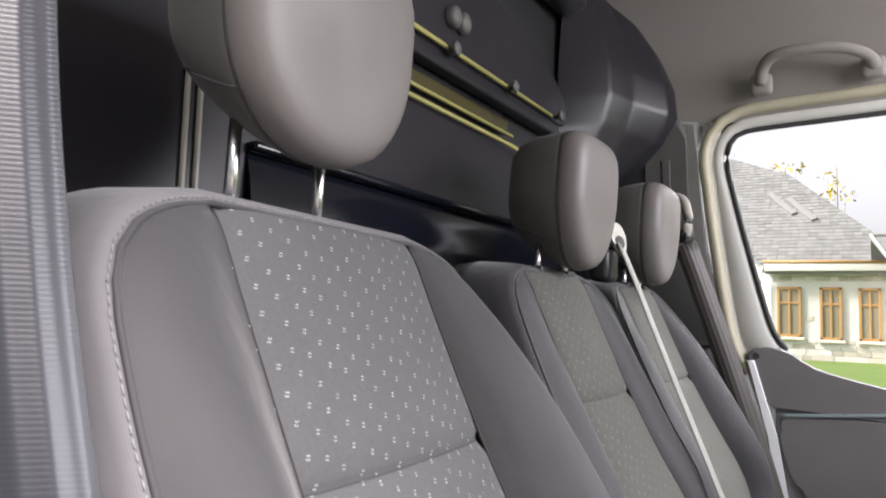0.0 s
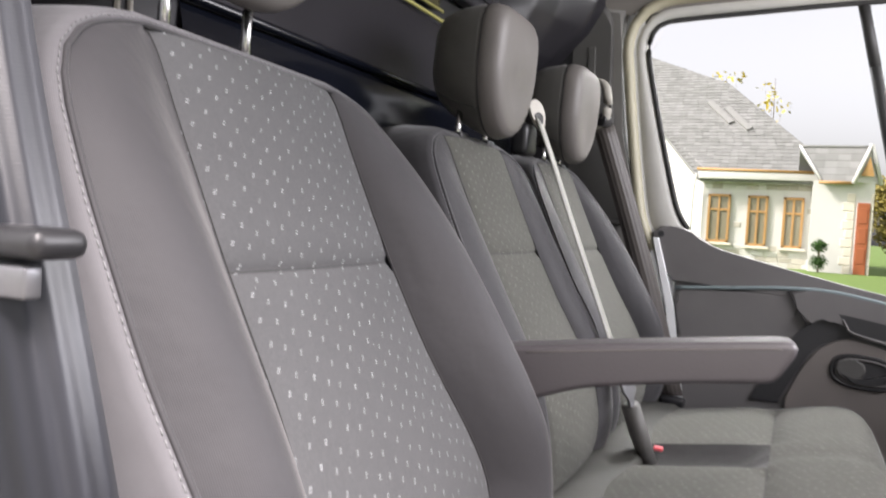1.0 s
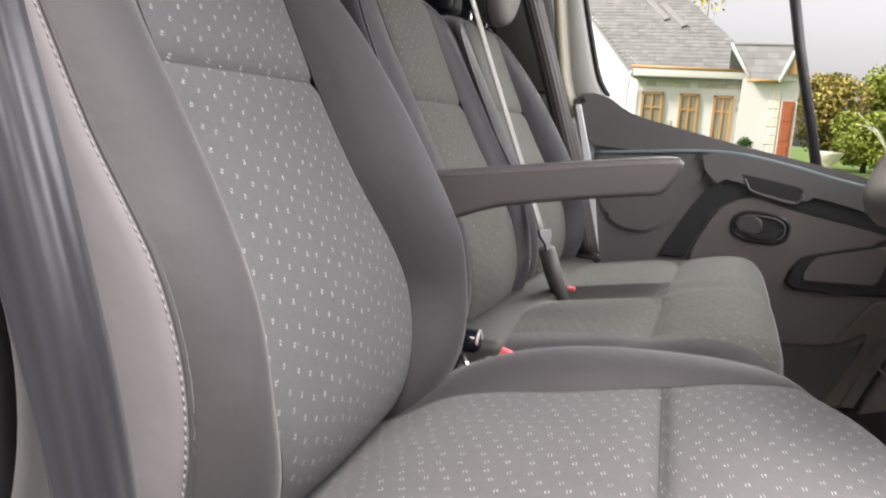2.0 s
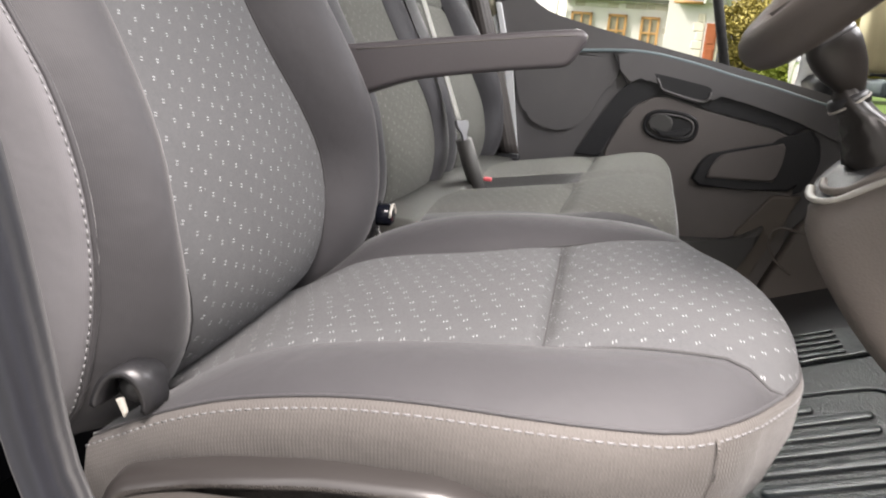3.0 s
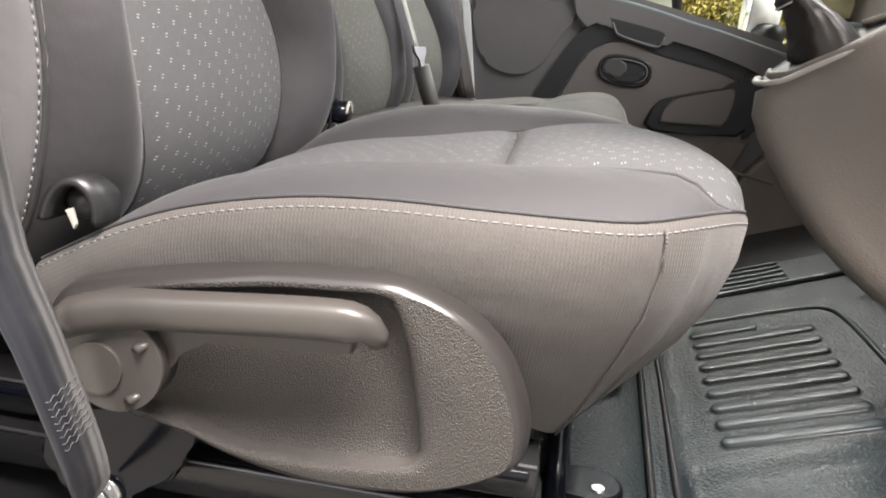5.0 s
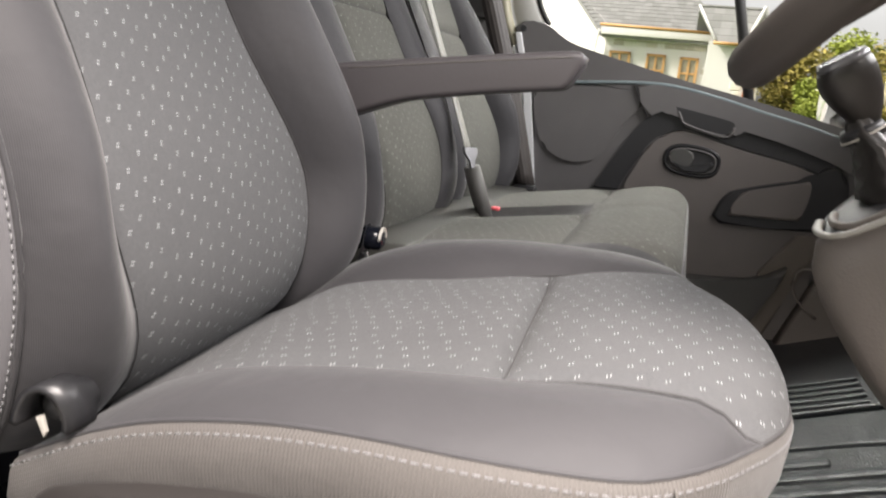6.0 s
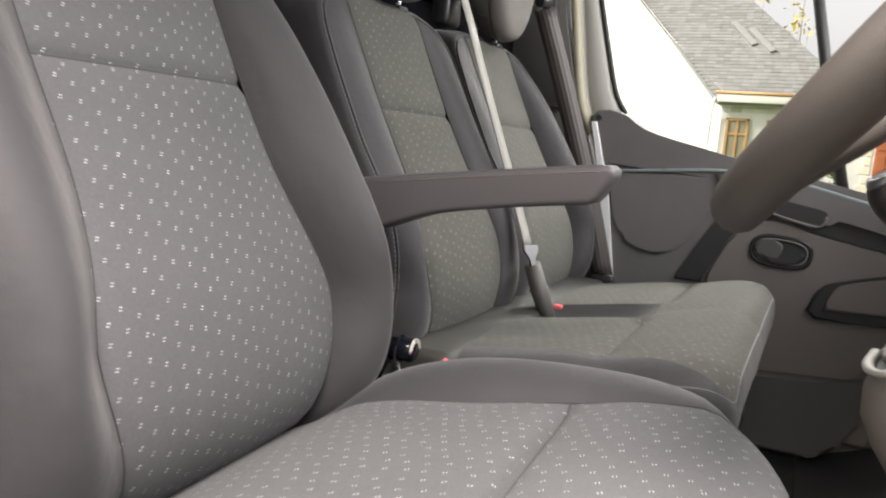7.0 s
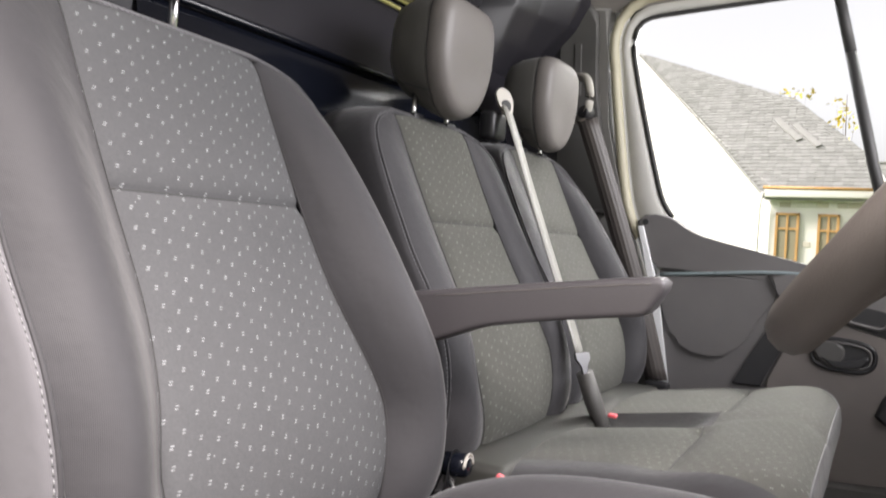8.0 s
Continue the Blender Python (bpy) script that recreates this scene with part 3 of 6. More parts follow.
# armrest folded down beside the backrest
ARM_TOP = [(0.02, 0.576), (0.06, 0.5825), (0.108, 0.589), (0.20, 0.602), (0.29, 0.614), (0.36, 0.623), (0.385, 0.6255), (0.396, 0.624), (0.4005, 0.6175)]
ARM_LOW = [(0.397, 0.608), (0.388, 0.593), (0.381, 0.583), (0.372, 0.5785), (0.35, 0.5755), (0.28, 0.5655), (0.20, 0.5515), (0.165, 0.5425), (0.134, 0.5310), (0.09, 0.515), (0.04, 0.505), (0.015, 0.515), (0.008, 0.545)]
arm_line = curve2(ARM_TOP + ARM_LOW + ARM_TOP[:1], 96)[:-1]
arm = part("armrest", pillow(arm_line, 0.272, 0.330, 0.0075), ARM, driver, "padded grey vinyl armrest folded down")
# seam, in a paler vinyl that also paints the top edge's highlight
part("armrest_seam_glint", tube([(x, 0.2722, z - 0.0078) for x, z in curve2(ARM_TOP[2:7], 20)], 0.0009, 5), LEATHER, arm)
part("armrest_pivot", disc(0.035, 0.03, pose(0.06, 0.275, 0.55, 90, 0, 0)), BLACK, driver)

# plastic side shell with the height lever and the backrest knob
EDGES = (
    (0.113, 0.262, 0.128, 0.262), (0.124, 0.288, 0.139, 0.279), (0.150, 0.299, 0.161, 0.289), (0.191, 0.310, 0.201, 0.300),
    (0.232, 0.318, 0.240, 0.307), (0.271, 0.325, 0.278, 0.313), (0.310, 0.328, 0.315, 0.316), (0.342, 0.330, 0.341, 0.318),
    (0.363, 0.328, 0.3525, 0.316), (0.386, 0.320, 0.355, 0.311), (0.406, 0.309, 0.358, 0.304), (0.427, 0.290, 0.363, 0.291),
    (0.440, 0.268, 0.369, 0.270), (0.448, 0.246, 0.374, 0.248), (0.450, 0.228, 0.379, 0.225), (0.446, 0.212, 0.380, 0.212),
    (0.422, 0.196, 0.374, 0.203), (0.391, 0.182, 0.362, 0.200), (0.359, 0.175, 0.345, 0.197), (0.318, 0.172, 0.315, 0.194),
    (0.276, 0.176, 0.280, 0.193), (0.240, 0.187, 0.250, 0.196), (0.214, 0.197, 0.222, 0.205), (0.180, 0.203, 0.185, 0.213),
    (0.150, 0.212, 0.155, 0.223), (0.122, 0.232, 0.134, 0.240))


def matched(index):
    """A closed smooth line through one side of the paired edge points, six steps between each two."""
    n, out = len(EDGES), []
    for i in range(n):
        a, b, c, d = [Vector(EDGES[(i + k) % n][index : index + 2]) for k in (-1, 0, 1, 2)]
        for k in range(6):
            t = k / 6
            out.append(0.5 * (2 * b + (c - a) * t + (2 * a - 5 * b + 4 * c - d) * t * t + (3 * b - a - 3 * c + d) * t ** 3))
    return out


outer_line, inner_line = matched(0), matched(2)
SHELL_M = Matrix(((1, 0, 0, 0), (0, 0, -1, -0.256), (0, 1, 0, 0), (0, 0, 0, 1)))
RIM = ((0, 0.0), (0.0015, 0.012), (0.004, 0.0185), (0.0075, 0.0225), (0.0105, 0.0238))
rows = []
for o, i in zip(outer_line, inner_line):
    gap = (i - o).length
    way = (i - o) / gap
    k = min(1.0, gap / 0.018)
    row = [o + way * d * k for d, _ in RIM] + [o.lerp(i, f) for f in (0.66, 0.82, 0.93)] + [i, i + way * 0.0012, i + way * 0.003]
    deep = [h for _, h in RIM] + [0.0240, 0.0240, 0.0232, 0.0195, 0.0130, 0.0105]
    rows.append([(p.x, -0.264 - h, p.y) for p, h in zip(row, deep)])
rows.append(rows[0])
shell = part("side_shell", sheet([r[4:] for r in rows]), SHELL, driver, "grained dark plastic side shell")
part("shell_rim", sheet([r[:5] for r in rows]), RIM_PLASTIC, shell, "smooth dark rounded edge")
middle = Vector((0.27, 0.25))
rows = []
for i in inner_line:
    way = (middle - i).normalized()
    p = i + way * 0.002
    rows.append([(q.x, -0.264 - h, q.y) for q, h in ((p, 0.0115), (p.lerp(middle, 0.06), 0.0090), (p.lerp(middle, 0.2), 0.0072), (p.lerp(middle, 0.6), 0.0066), (middle, 0.0066))])
part("shell_pocket", sheet(rows + [rows[0]]), SHELL, shell, "grained hollow behind the lever")
lever_line = spline([(0.147, -0.306, 0.270), (0.151, -0.310, 0.279), (0.160, -0.311, 0.2865), (0.191, -0.307, 0.2935), (0.229, -0.308, 0.298), (0.267, -0.308, 0.302), (0.303, -0.308, 0.3055), (0.329, -0.307, 0.3065), (0.341, -0.306, 0.3045), (0.3485, -0.304, 0.299), (0.3505, -0.302, 0.2915)], 34)
lever_rings = []
for k, p in enumerate(lever_line):
    d = (lever_line[min(k + 1, len(lever_line) - 1)] - lever_line[max(k - 1, 0)]).normalized()
    over = Vector((-d.z, 0, d.x)).normalized()
    end = min(1.0, 0.55 + 0.2 * k, 0.45 + 0.16 * (len(lever_line) - 1 - k))
    ring = []
    for i in range(20):
        c, v = math.cos(2 * math.pi * i / 20), math.sin(2 * math.pi * i / 20)
        r = (abs(c) ** 2.7 + abs(v) ** 2.7) ** (-1 / 2.7) * end
        ring.append(p + Vector((0, -0.0115 * c * r, 0)) + over * 0.0126 * v * r)
    lever_rings.append(ring)
part("height_lever", loft(lever_rings), LEVER, shell, "smooth grey plastic seat lever")
web = curve2([(0.165, 0.286), (0.160, 0.262), (0.180, 0.240), (0.207, 0.239), (0.214, 0.251), (0.218, 0.264), (0.228, 0.273), (0.242, 0.2765), (0.279, 0.279), (0.310, 0.281), (0.334, 0.283)], 40) + [(0.336, 0.302), (0.30, 0.302), (0.22, 0.293)]
part("lever_web", slab(web, 0.012, Matrix.Translation((0, -0.034, 0)) @ SHELL_M, 0.003), LEVER, shell)
KX, KZ = 0.1815, 0.2565
knob = part("backrest_knob", disc(0.0335, 0.022, Matrix.Translation((KX, -0.034, KZ)) @ SHELL_M, 40, 0.007), LEVER, shell, "round plastic adjuster knob")
part("knob_cap", disc(0.0178, 0.0245, Matrix.Translation((KX - 0.0105, -0.034, KZ - 0.004)) @ SHELL_M, 40, 0.0012), LEVER, knob)
for rx, rz in ((0.2005, 0.271), (0.1945, 0.2345)):
    part("knob_rib", tube([(rx - 0.006, -0.310, rz - 0.003), (rx + 0.001, -0.314, rz), (rx + 0.006, -0.309, rz + 0.003)], [0.0015, 0.0034, 0.002], 8), LEVER, knob)
# pull loop and dark hinge cover where the backrest meets the cushion
part("hinge_cover", loft([[(0.128 + dx + r * math.cos(2 * math.pi * k / 16) * 1.2, y, 0.340 + r * math.sin(2 * math.pi * k / 16)) for k in range(16)] for y, r, dx in ((-0.250, 0.002, -0.006), (-0.248, 0.008, -0.006), (-0.242, 0.012, -0.008), (-0.22, 0.014, -0.010))]), BLACK, driver, "dark plastic hinge cover")
part("hinge_loop", ribbon(spline([(0.098, -0.246, 0.328), (0.103, -0.247, 0.342), (0.112, -0.248, 0.354), (0.124, -0.248, 0.358), (0.134, -0.247, 0.351), (0.138, -0.245, 0.338), (0.136, -0.243, 0.328)], 24), 0.026, (0.05, 1, 0), 0.0026), BLACK, driver, "black cloth pull loop")
part("loop_tab", slab([(0, 0), (0.005, 0.002), (0.008, -0.009), (0.006, -0.013)], 0.003, pose(0.1175, -0.258, 0.338, 90, 0, 0), 0.0008), BEZEL, driver, "pale tab")

# seat frame, runners and lower bracket
for y in (-0.205, 0.205):
    rail = part("seat_rail", box(0.0, 0.462, y - 0.022, y + 0.022, 0.152, 0.182, 0.004), PAINTED, driver, "black painted steel runner")
    part("rail_cover", box(-0.03, 0.468, y - 0.034, y + 0.034, 0.112, 0.146, 0.006), PAINTED, rail)
    part("rail_edge", box(0.02, 0.455, y - 0.026, y - 0.0225, 0.170, 0.179, 0.0015), GLOSSBLACK, rail)
    for zz in (0.1815, 0.1455):
        # added pale tubes draw the highlights along the runner edges
        part("edge_glint", tube([(0.02, y - 0.0215 - (0.012 if zz < 0.15 else 0), zz), (0.46, y - 0.0215 - (0.012 if zz < 0.15 else 0), zz)], 0.0014, 6), TONGUE, rail, "bright line painted as the highlight on the runner's edge")
    part("rail_foot", box(0.40, 0.474, y - 0.040, y + 0.040, 0.085, 0.120, 0.012, 3), PAINTED, rail)
part("seat_pedestal", box(0.02, 0.44, -0.17, 0.17, -0.02, 0.20, 0.01), PAINTED, driver)
part("seat_plinth", box(-0.05, 0.466, -0.30, 0.27, -0.03, 0.088, 0.02, 3), BLACK, driver, "moulded black plinth under the runners")
part("front_crossbar", tube([(0.490, -0.10, 0.004), (0.499, 0.08, 0.004), (0.510, 0.30, 0.004), (0.514, 0.40, 0.004)], 0.014, 12), GLOSSBLACK, driver, "round glossy black cross bar")
part("crossbar_flange", box(0.505, 0.516, -0.10, 0.40, -0.014, 0.004, 0.003), GLOSSBLACK, driver)
for x, y in ((0.540, 0.045), (0.568, 0.368)):
    foot = part("mounting_foot", slab([(x - 0.040, y - 0.034), (x, y - 0.034)] + [(x + 0.034 * math.cos(radians(k)), y + 0.034 * math.sin(radians(k))) for k in range(-80, 81, 16)] + [(x, y + 0.034), (x - 0.040, y + 0.034)], 0.016, pose(0, 0, -0.004), 0.005), GLOSSBLACK, driver, "rounded glossy black mounting foot")
    part("foot_bolt", disc(0.009, 0.007, pose(x + 0.004, y - 0.012, 0.007)), STEEL, foot, "bare steel bolt head")
part("belt_bracket", slab(curve2([(0.09, 0.150), (0.112, 0.183), (0.150, 0.193), (0.196, 0.200), (0.214, 0.196), (0.219, 0.186), (0.207, 0.167), (0.198, 0.146), (0.188, 0.136), (0.174, 0.136), (0.160, 0.118), (0.142, 0.105), (0.122, 0.112), (0.100, 0.130), (0.09, 0.150)], 48)[:-1], 0.022, Matrix(((1, 0, 0, 0), (0, 0, -1, -0.240), (0, 1, 0, 0), (0, 0, 0, 1))), 0.0035, 2), GLOSSBLACK, driver, "black moulded belt anchor cover")
part("bolt", merge(disc(0.0145, 0.005, pose(0.143, -0.262, 0.1225, 90, 0, 0)), slab([(0.009 * math.cos(radians(60 * k + 12)), 0.009 * math.sin(radians(60 * k + 12))) for k in range(6)], 0.013, pose(0.143, -0.262, 0.1225, 90, 0, 0), 0.002)), STEEL, driver, "steel hexagon bolt")
# buckle stalk on the inner side of the driver's seat
buckle = part("belt_buckle", loft([[(x, 0.277 + w * math.cos(2 * math.pi * k / 20), z + 0.62 * w * math.sin(2 * math.pi * k / 20)) for k in range(20)] for x, z, w in ((0.118, 0.25, 0.012), (0.130, 0.30, 0.013), (0.140, 0.335, 0.015), (0.146, 0.352, 0.019), (0.148, 0.366, 0.019), (0.148, 0.376, 0.014), (0.148, 0.379, 0.006))]), BLACK, driver, "black belt buckle stalk")
part("buckle_tip", tube([(0.128, 0.277, 0.364), (0.136, 0.277, 0.365), (0.164, 0.277, 0.367), (0.169, 0.277, 0.367)], [0.010, 0.0155, 0.0155, 0.012], 20), GLOSSBLACK, buckle, "round glossy buckle head")
part("buckle_cap", hoop([(0.1680, 0.277 + 0.0145 * math.cos(math.pi * k / 16), 0.367 + 0.0145 * math.sin(math.pi * k / 16)) for k in range(17)] + [(0.1680, 0.277 + 0.011 * math.cos(math.pi * k / 16), 0.367 + 0.011 * math.sin(math.pi * k / 16)) for k in range(16, -1, -1)], 0.0016, 6), BEZEL, buckle, "pale upper rim of the buckle head")
part("buckle_strap", ribbon([(0.170, 0.255, 0.318), (0.160, 0.257, 0.337), (0.151, 0.260, 0.352)], 0.006, (0.6, 0.2, 0.3), 0.0008), STEEL, buckle, "bright steel strip")
part("buckle_button", slab([(-0.017, -0.0045), (0.017, -0.0045), (0.017, 0.0045), (-0.017, 0.0045)], 0.012, pose(0.203, 0.325, 0.333, 0, 18, -2), 0.002), RED, buckle, "worn red release button")
part("button_housing", box(0.165, 0.235, 0.308, 0.342, 0.25, 0.331, 0.006), BLACK, buckle)

# ---- passenger bench ----
BDX = -0.045
for yc, puff, label in ((0.617, (0.62, 0.30), "grey cloth middle seat with pale dashes"), (1.075, (0.45, 0.75), "grey cloth outer passenger seat with pale dashes")):
    seat = thing("passenger_chair", label, "seat", (0, yc, 0), 0.0, SEAT_GROUP)
    seat_back(seat, BDX, -0.026, 0.88, 0.085, True, puff=puff, band=BOLSTER, cloth=BENCH_CLOTH_LIT)
    headrest(seat, BDX - 0.092, 0.014, 0.984, 0.196, 0.214, 0.132, 0.058, 0.872, 0.17)
tagged(driver, group=SEAT_GROUP)

bench = thing("bench_cushion", "double passenger bench cushion in grey cloth", "seat cushion")
B_TOP = ease([(0.04, 0.318), (0.12, 0.332), (0.22, 0.350), (0.30, 0.364), (0.35, 0.368), (0.42, 0.386), (0.465, 0.393), (0.495, 0.390), (0.515, 0.379), (0.528, 0.363)])


Y0, YM, Y1 = 0.392, 0.800, 1.245
FRONT, CORNER = 0.528, 0.080


def shy(x):
    """How far the sides draw in at the rounded front corners."""
    t = max(0.0, x - (FRONT - CORNER))
    return CORNER - math.sqrt(max(0.0, CORNER ** 2 - t * t))


def near_edge(x):
    return Y0 + 0.75 * shy(x)


def far_edge(x):
    return Y1 - 0.75 * shy(x)


def near_border(x):
    return near_edge(x) + 0.078 * (1 - min(1, max(0, (x - 0.05) / 0.475)) ** 3)


def far_border(x):
    return far_edge(x) - 0.03


PANELS = ((near_border, lambda x: 0.725), (lambda x: 0.875, far_border))


def bench_z(x, y):
    """Height of the bench's top: two padded places, a valley between them, one nose along the front."""
    z = B_TOP(x) - 0.014
    for lo, hi in ((Y0, YM), (YM, Y1)):
        if lo <= y <= hi:
            t = (y - lo) / (hi - lo)
            z += 0.016 * math.sin(math.pi * t) ** 0.55 if 0 < t < 1 else 0
    fade = 1 / (1 + math.exp((x - 0.33) / 0.012))
    z -= 0.026 * fade * math.exp(-(((y - YM) / 0.062) ** 6))
    z += 0.008 * (1 - fade) * math.exp(-(((y - YM) / 0.12) ** 2))
    inside = any(lo(x) < y < hi(x) for lo, hi in PANELS)
    z -= 0.020 * max(0, 1 - (y - near_edge(x)) / 0.05) ** 2
    return z - (0.007 * math.exp(-(((x - 0.352) / 0.007) ** 2)) + 0.006 * math.exp(-(((x - 0.352) / 0.022) ** 2))) * inside


xs = [0.04 + 0.0125 * k for k in range(36)] + [0.488, 0.498, 0.507, 0.514, 0.520, 0.525, 0.528]
rear = [x for x in xs if x <= 0.352] + [0.352]
fore = [0.352] + [x for x in xs if x > 0.352]


def strip(lo, hi, along, n):
    return sheet([[(x, lo(x) + (hi(x) - lo(x)) * k / n, bench_z(x, lo(x) + (hi(x) - lo(x)) * k / n)) for k in range(n + 1)] for x in along])


for lo, hi in PANELS:
    part("cushion_panel", strip(lo, hi, rear, 14), BENCH_CLOTH_LIT, bench, "grey cloth panel with small pale dashes")
    part("panel_seam", tube([(0.352, lo(0.352) + (hi(0.352) - lo(0.352)) * k / 8, bench_z(0.352, lo(0.352) + (hi(0.352) - lo(0.352)) * k / 8) + 0.0005) for k in range(0, 9)], 0.0008, 5), SEAM, bench)
part("cushion_nose", strip(near_border, far_border, fore, 36), BENCH_CLOTH_LIT, bench, "grey cloth cushion front with small pale dashes")
part("cushion_border", strip(near_edge, near_border, xs, 10), BOLSTER, bench, "plain dark rounded cushion edge")
part("cushion_border", strip(far_border, far_edge, xs, 5), BOLSTER, bench)
part("cushion_valley", strip(lambda x: 0.725, lambda x: 0.875, rear, 10), VALLEY, bench, "plain dark cloth valley between the places")
line = [Vector((x, near_edge(x), bench_z(x, near_edge(x)))) for x in xs]
FY0, FY1 = near_edge(xs[-1]), far_edge(xs[-1])
line += [Vector((xs[-1], FY0 + (FY1 - FY0) * k / 40, bench_z(xs[-1], FY0 + (FY1 - FY0) * k / 40))) for k in range(1, 40)]
line += [Vector((x, far_edge(x), bench_z(x, far_edge(x)))) for x in reversed(xs)]
rows = []
for i, p in enumerate(line):
    d = line[min(i + 1, len(line) - 1)] - line[max(i - 1, 0)]
    n = Vector((d.y, -d.x, 0)).normalized()
    rows.append([p + n * o - Vector((0, 0, h)) for h, o in ((0, 0), (0.003, 0.0025), (0.012, 0.005), (0.03, 0.007), (0.06, 0.005), (0.10, -0.004), (0.17, -0.03))])
part("skirt", sheet(rows), BOLSTER, bench, "plain dark cloth cushion skirt")
part("piping", tube([r[0] for r in rows], 0.0012, 6), BAND, bench, "pale piping round the cushion")
part("bench_base", box(0.0, 0.50, Y0 + 0.03, Y1 - 0.02, -0.02, 0.26, 0.02), BLACK, bench)
part("bench_apron", box(0.045, 0.150, Y0 + 0.004, Y1 - 0.004, 0.27, 0.336, 0.014, 3), APRON, bench, "plain grey vinyl strip along the backrest")

# ---- seat belts ----
belt = thing("driver_seat_belt", "dark grey driver's seat belt hanging beside the seat", "seat belt")
pts = spline([(-0.012, -0.345, 1.15), (0.001, -0.345, 0.95), (0.023, -0.343, 0.82), (0.060, -0.342, 0.70), (0.090, -0.342, 0.61), (0.122, -0.340, 0.50), (0.143, -0.339, 0.41), (0.160, -0.338, 0.335), (0.180, -0.337, 0.290), (0.195, -0.335, 0.248), (0.203, -0.329, 0.21), (0.197, -0.312, 0.172), (0.172, -0.282, 0.136)], 44)
turn = ease([(0.15, 1.80), (0.22, 1.80), (0.30, 1.75), (0.42, 1.45), (0.55, 1.20), (0.70, 0.90), (1.15, 0.75)])
cross = [(math.cos(turn(p.z)), math.sin(turn(p.z)), 0.0) for p in pts]
part("webbing", ribbon(pts, 0.046, cross), BELT, belt)
part("belt_stop", box(0.000, 0.094, -0.360, -0.332, 0.706, 0.7195, 0.006, 3), BLACK, belt, "black plastic belt slide")
part("belt_tongue", box(0.002, 0.084, -0.357, -0.348, 0.689, 0.703, 0.0015, 2), TONGUE, belt, "bright metal belt tongue")
sewn = []
for k in range(8):
    z = 0.222 + 0.0045 * k
    above = next(i for i in range(len(pts) - 1) if pts[i + 1].z <= z)
    p = pts[above].lerp(pts[above + 1], (pts[above].z - z) / (pts[above].z - pts[above + 1].z))
    w = Vector((math.cos(turn(z)), math.sin(turn(z)), 0)) * 0.018
    out_n = Vector((math.sin(turn(z)), -math.cos(turn(z)), 0)) * 0.0018
    sewn.append(tube([p + w * f + out_n + Vector((0, 0, 0.0012 * (-1) ** j)) for j, f in enumerate((-1, -0.75, -0.5, -0.25, 0, 0.25, 0.5, 0.75, 1))], 0.0002, 4))
part("belt_stitching", merge(*sewn), THREAD, belt)

mid = thing("middle_seat_belt", "pale grey middle seat belt fastened into its buckle", "seat belt")
pts = spline([(-0.115, 0.868, 0.945), (-0.080, 0.856, 0.87), (-0.045, 0.843, 0.79), (0.004, 0.828, 0.68), (0.058, 0.812, 0.56), (0.105, 0.795, 0.455)], 30)
part("webbing", ribbon(pts, 0.046, (-0.10, 0.99, 0.05)), BELT_PALE, mid)
part("belt_guide", box(-0.165, -0.125, 0.835, 0.900, 0.872, 0.935, 0.012, 3), BLACK, mid)
GUIDE_M = Matrix(((0.30, -0.20, 0.93, -0.122), (0.95, 0.0, -0.30, 0.868), (0.0, 0.98, 0.20, 0.952), (0, 0, 0, 1)))
guide = part("guide_plate", slab(curve2([(-0.026, 0.016), (-0.012, 0.030), (0.012, 0.030), (0.024, 0.014), (0.021, -0.012), (0.010, -0.030), (-0.006, -0.026), (-0.020, -0.006), (-0.026, 0.016)], 36)[:-1], 0.006, GUIDE_M, 0.002), BEZEL, mid, "pale plastic belt guide")
part("guide_slot", slab(curve2([(-0.014, -0.002), (-0.002, 0.006), (0.014, 0.002), (0.014, -0.010), (0.006, -0.020), (-0.006, -0.016), (-0.014, -0.002)], 24)[:-1], 0.0072, GUIDE_M, 0.001), BLACK, guide)
part("belt_tongue", slab([(-0.03, 0.012), (0.03, 0.012), (0.03, -0.004), (0.010, -0.02), (0.010, -0.045), (-0.010, -0.045), (-0.010, -0.02), (-0.03, -0.004)], 0.006, pose(0.112, 0.787, 0.447, 72, 0, 62) @ Matrix.Diagonal((0.58, 0.8, 1, 1)), 0.002), TONGUE, mid, "bright metal belt tongue")
stalk = part("belt_buckle", tube([(0.118, 0.792, 0.42), (0.135, 0.80, 0.37), (0.155, 0.806, 0.318)], [0.029, 0.031, 0.027], 14, 0.55), GREYDARK, mid, "dark grey belt buckle")
part("buckle_button", box(0.160, 0.176, 0.814, 0.828, 0.338, 0.345, 0.002), RED, mid)

outer = thing("passenger_seat_belt", "brownish grey passenger seat belt on the door pillar", "seat belt")
pts = spline([(-0.085, 1.27, 0.99), (-0.05, 1.29, 0.88), (0.0, 1.315, 0.72), (0.06, 1.34, 0.52), (0.112, 1.35, 0.33)], 24)
part("webbing", ribbon(pts, 0.055, (0.95, 0.3, 0.0)), BELT_BROWN, outer)
part("belt_anchor", box(0.085, 0.145, 1.335, 1.362, 0.305, 0.328, 0.006), BLACK, outer)
part("pillar_loop", tube(spline([(-0.13, 1.29, 1.10), (-0.085, 1.26, 1.085), (-0.072, 1.252, 1.03), (-0.085, 1.258, 0.995), (-0.12, 1.28, 0.985)], 16), 0.011, 8), GREYTRIM, outer)
part("loop_pivot", disc(0.016, 0.03, pose(-0.078, 1.275, 1.000, 90, 0, -20)), BLACK, outer)
# ---- cab shell ----
XZ = Matrix(((1, 0, 0, 0), (0, 0, -1, 0), (0, 1, 0, 0), (0, 0, 0, 1)))  # outlines in x, z; drawn out towards the driver's side


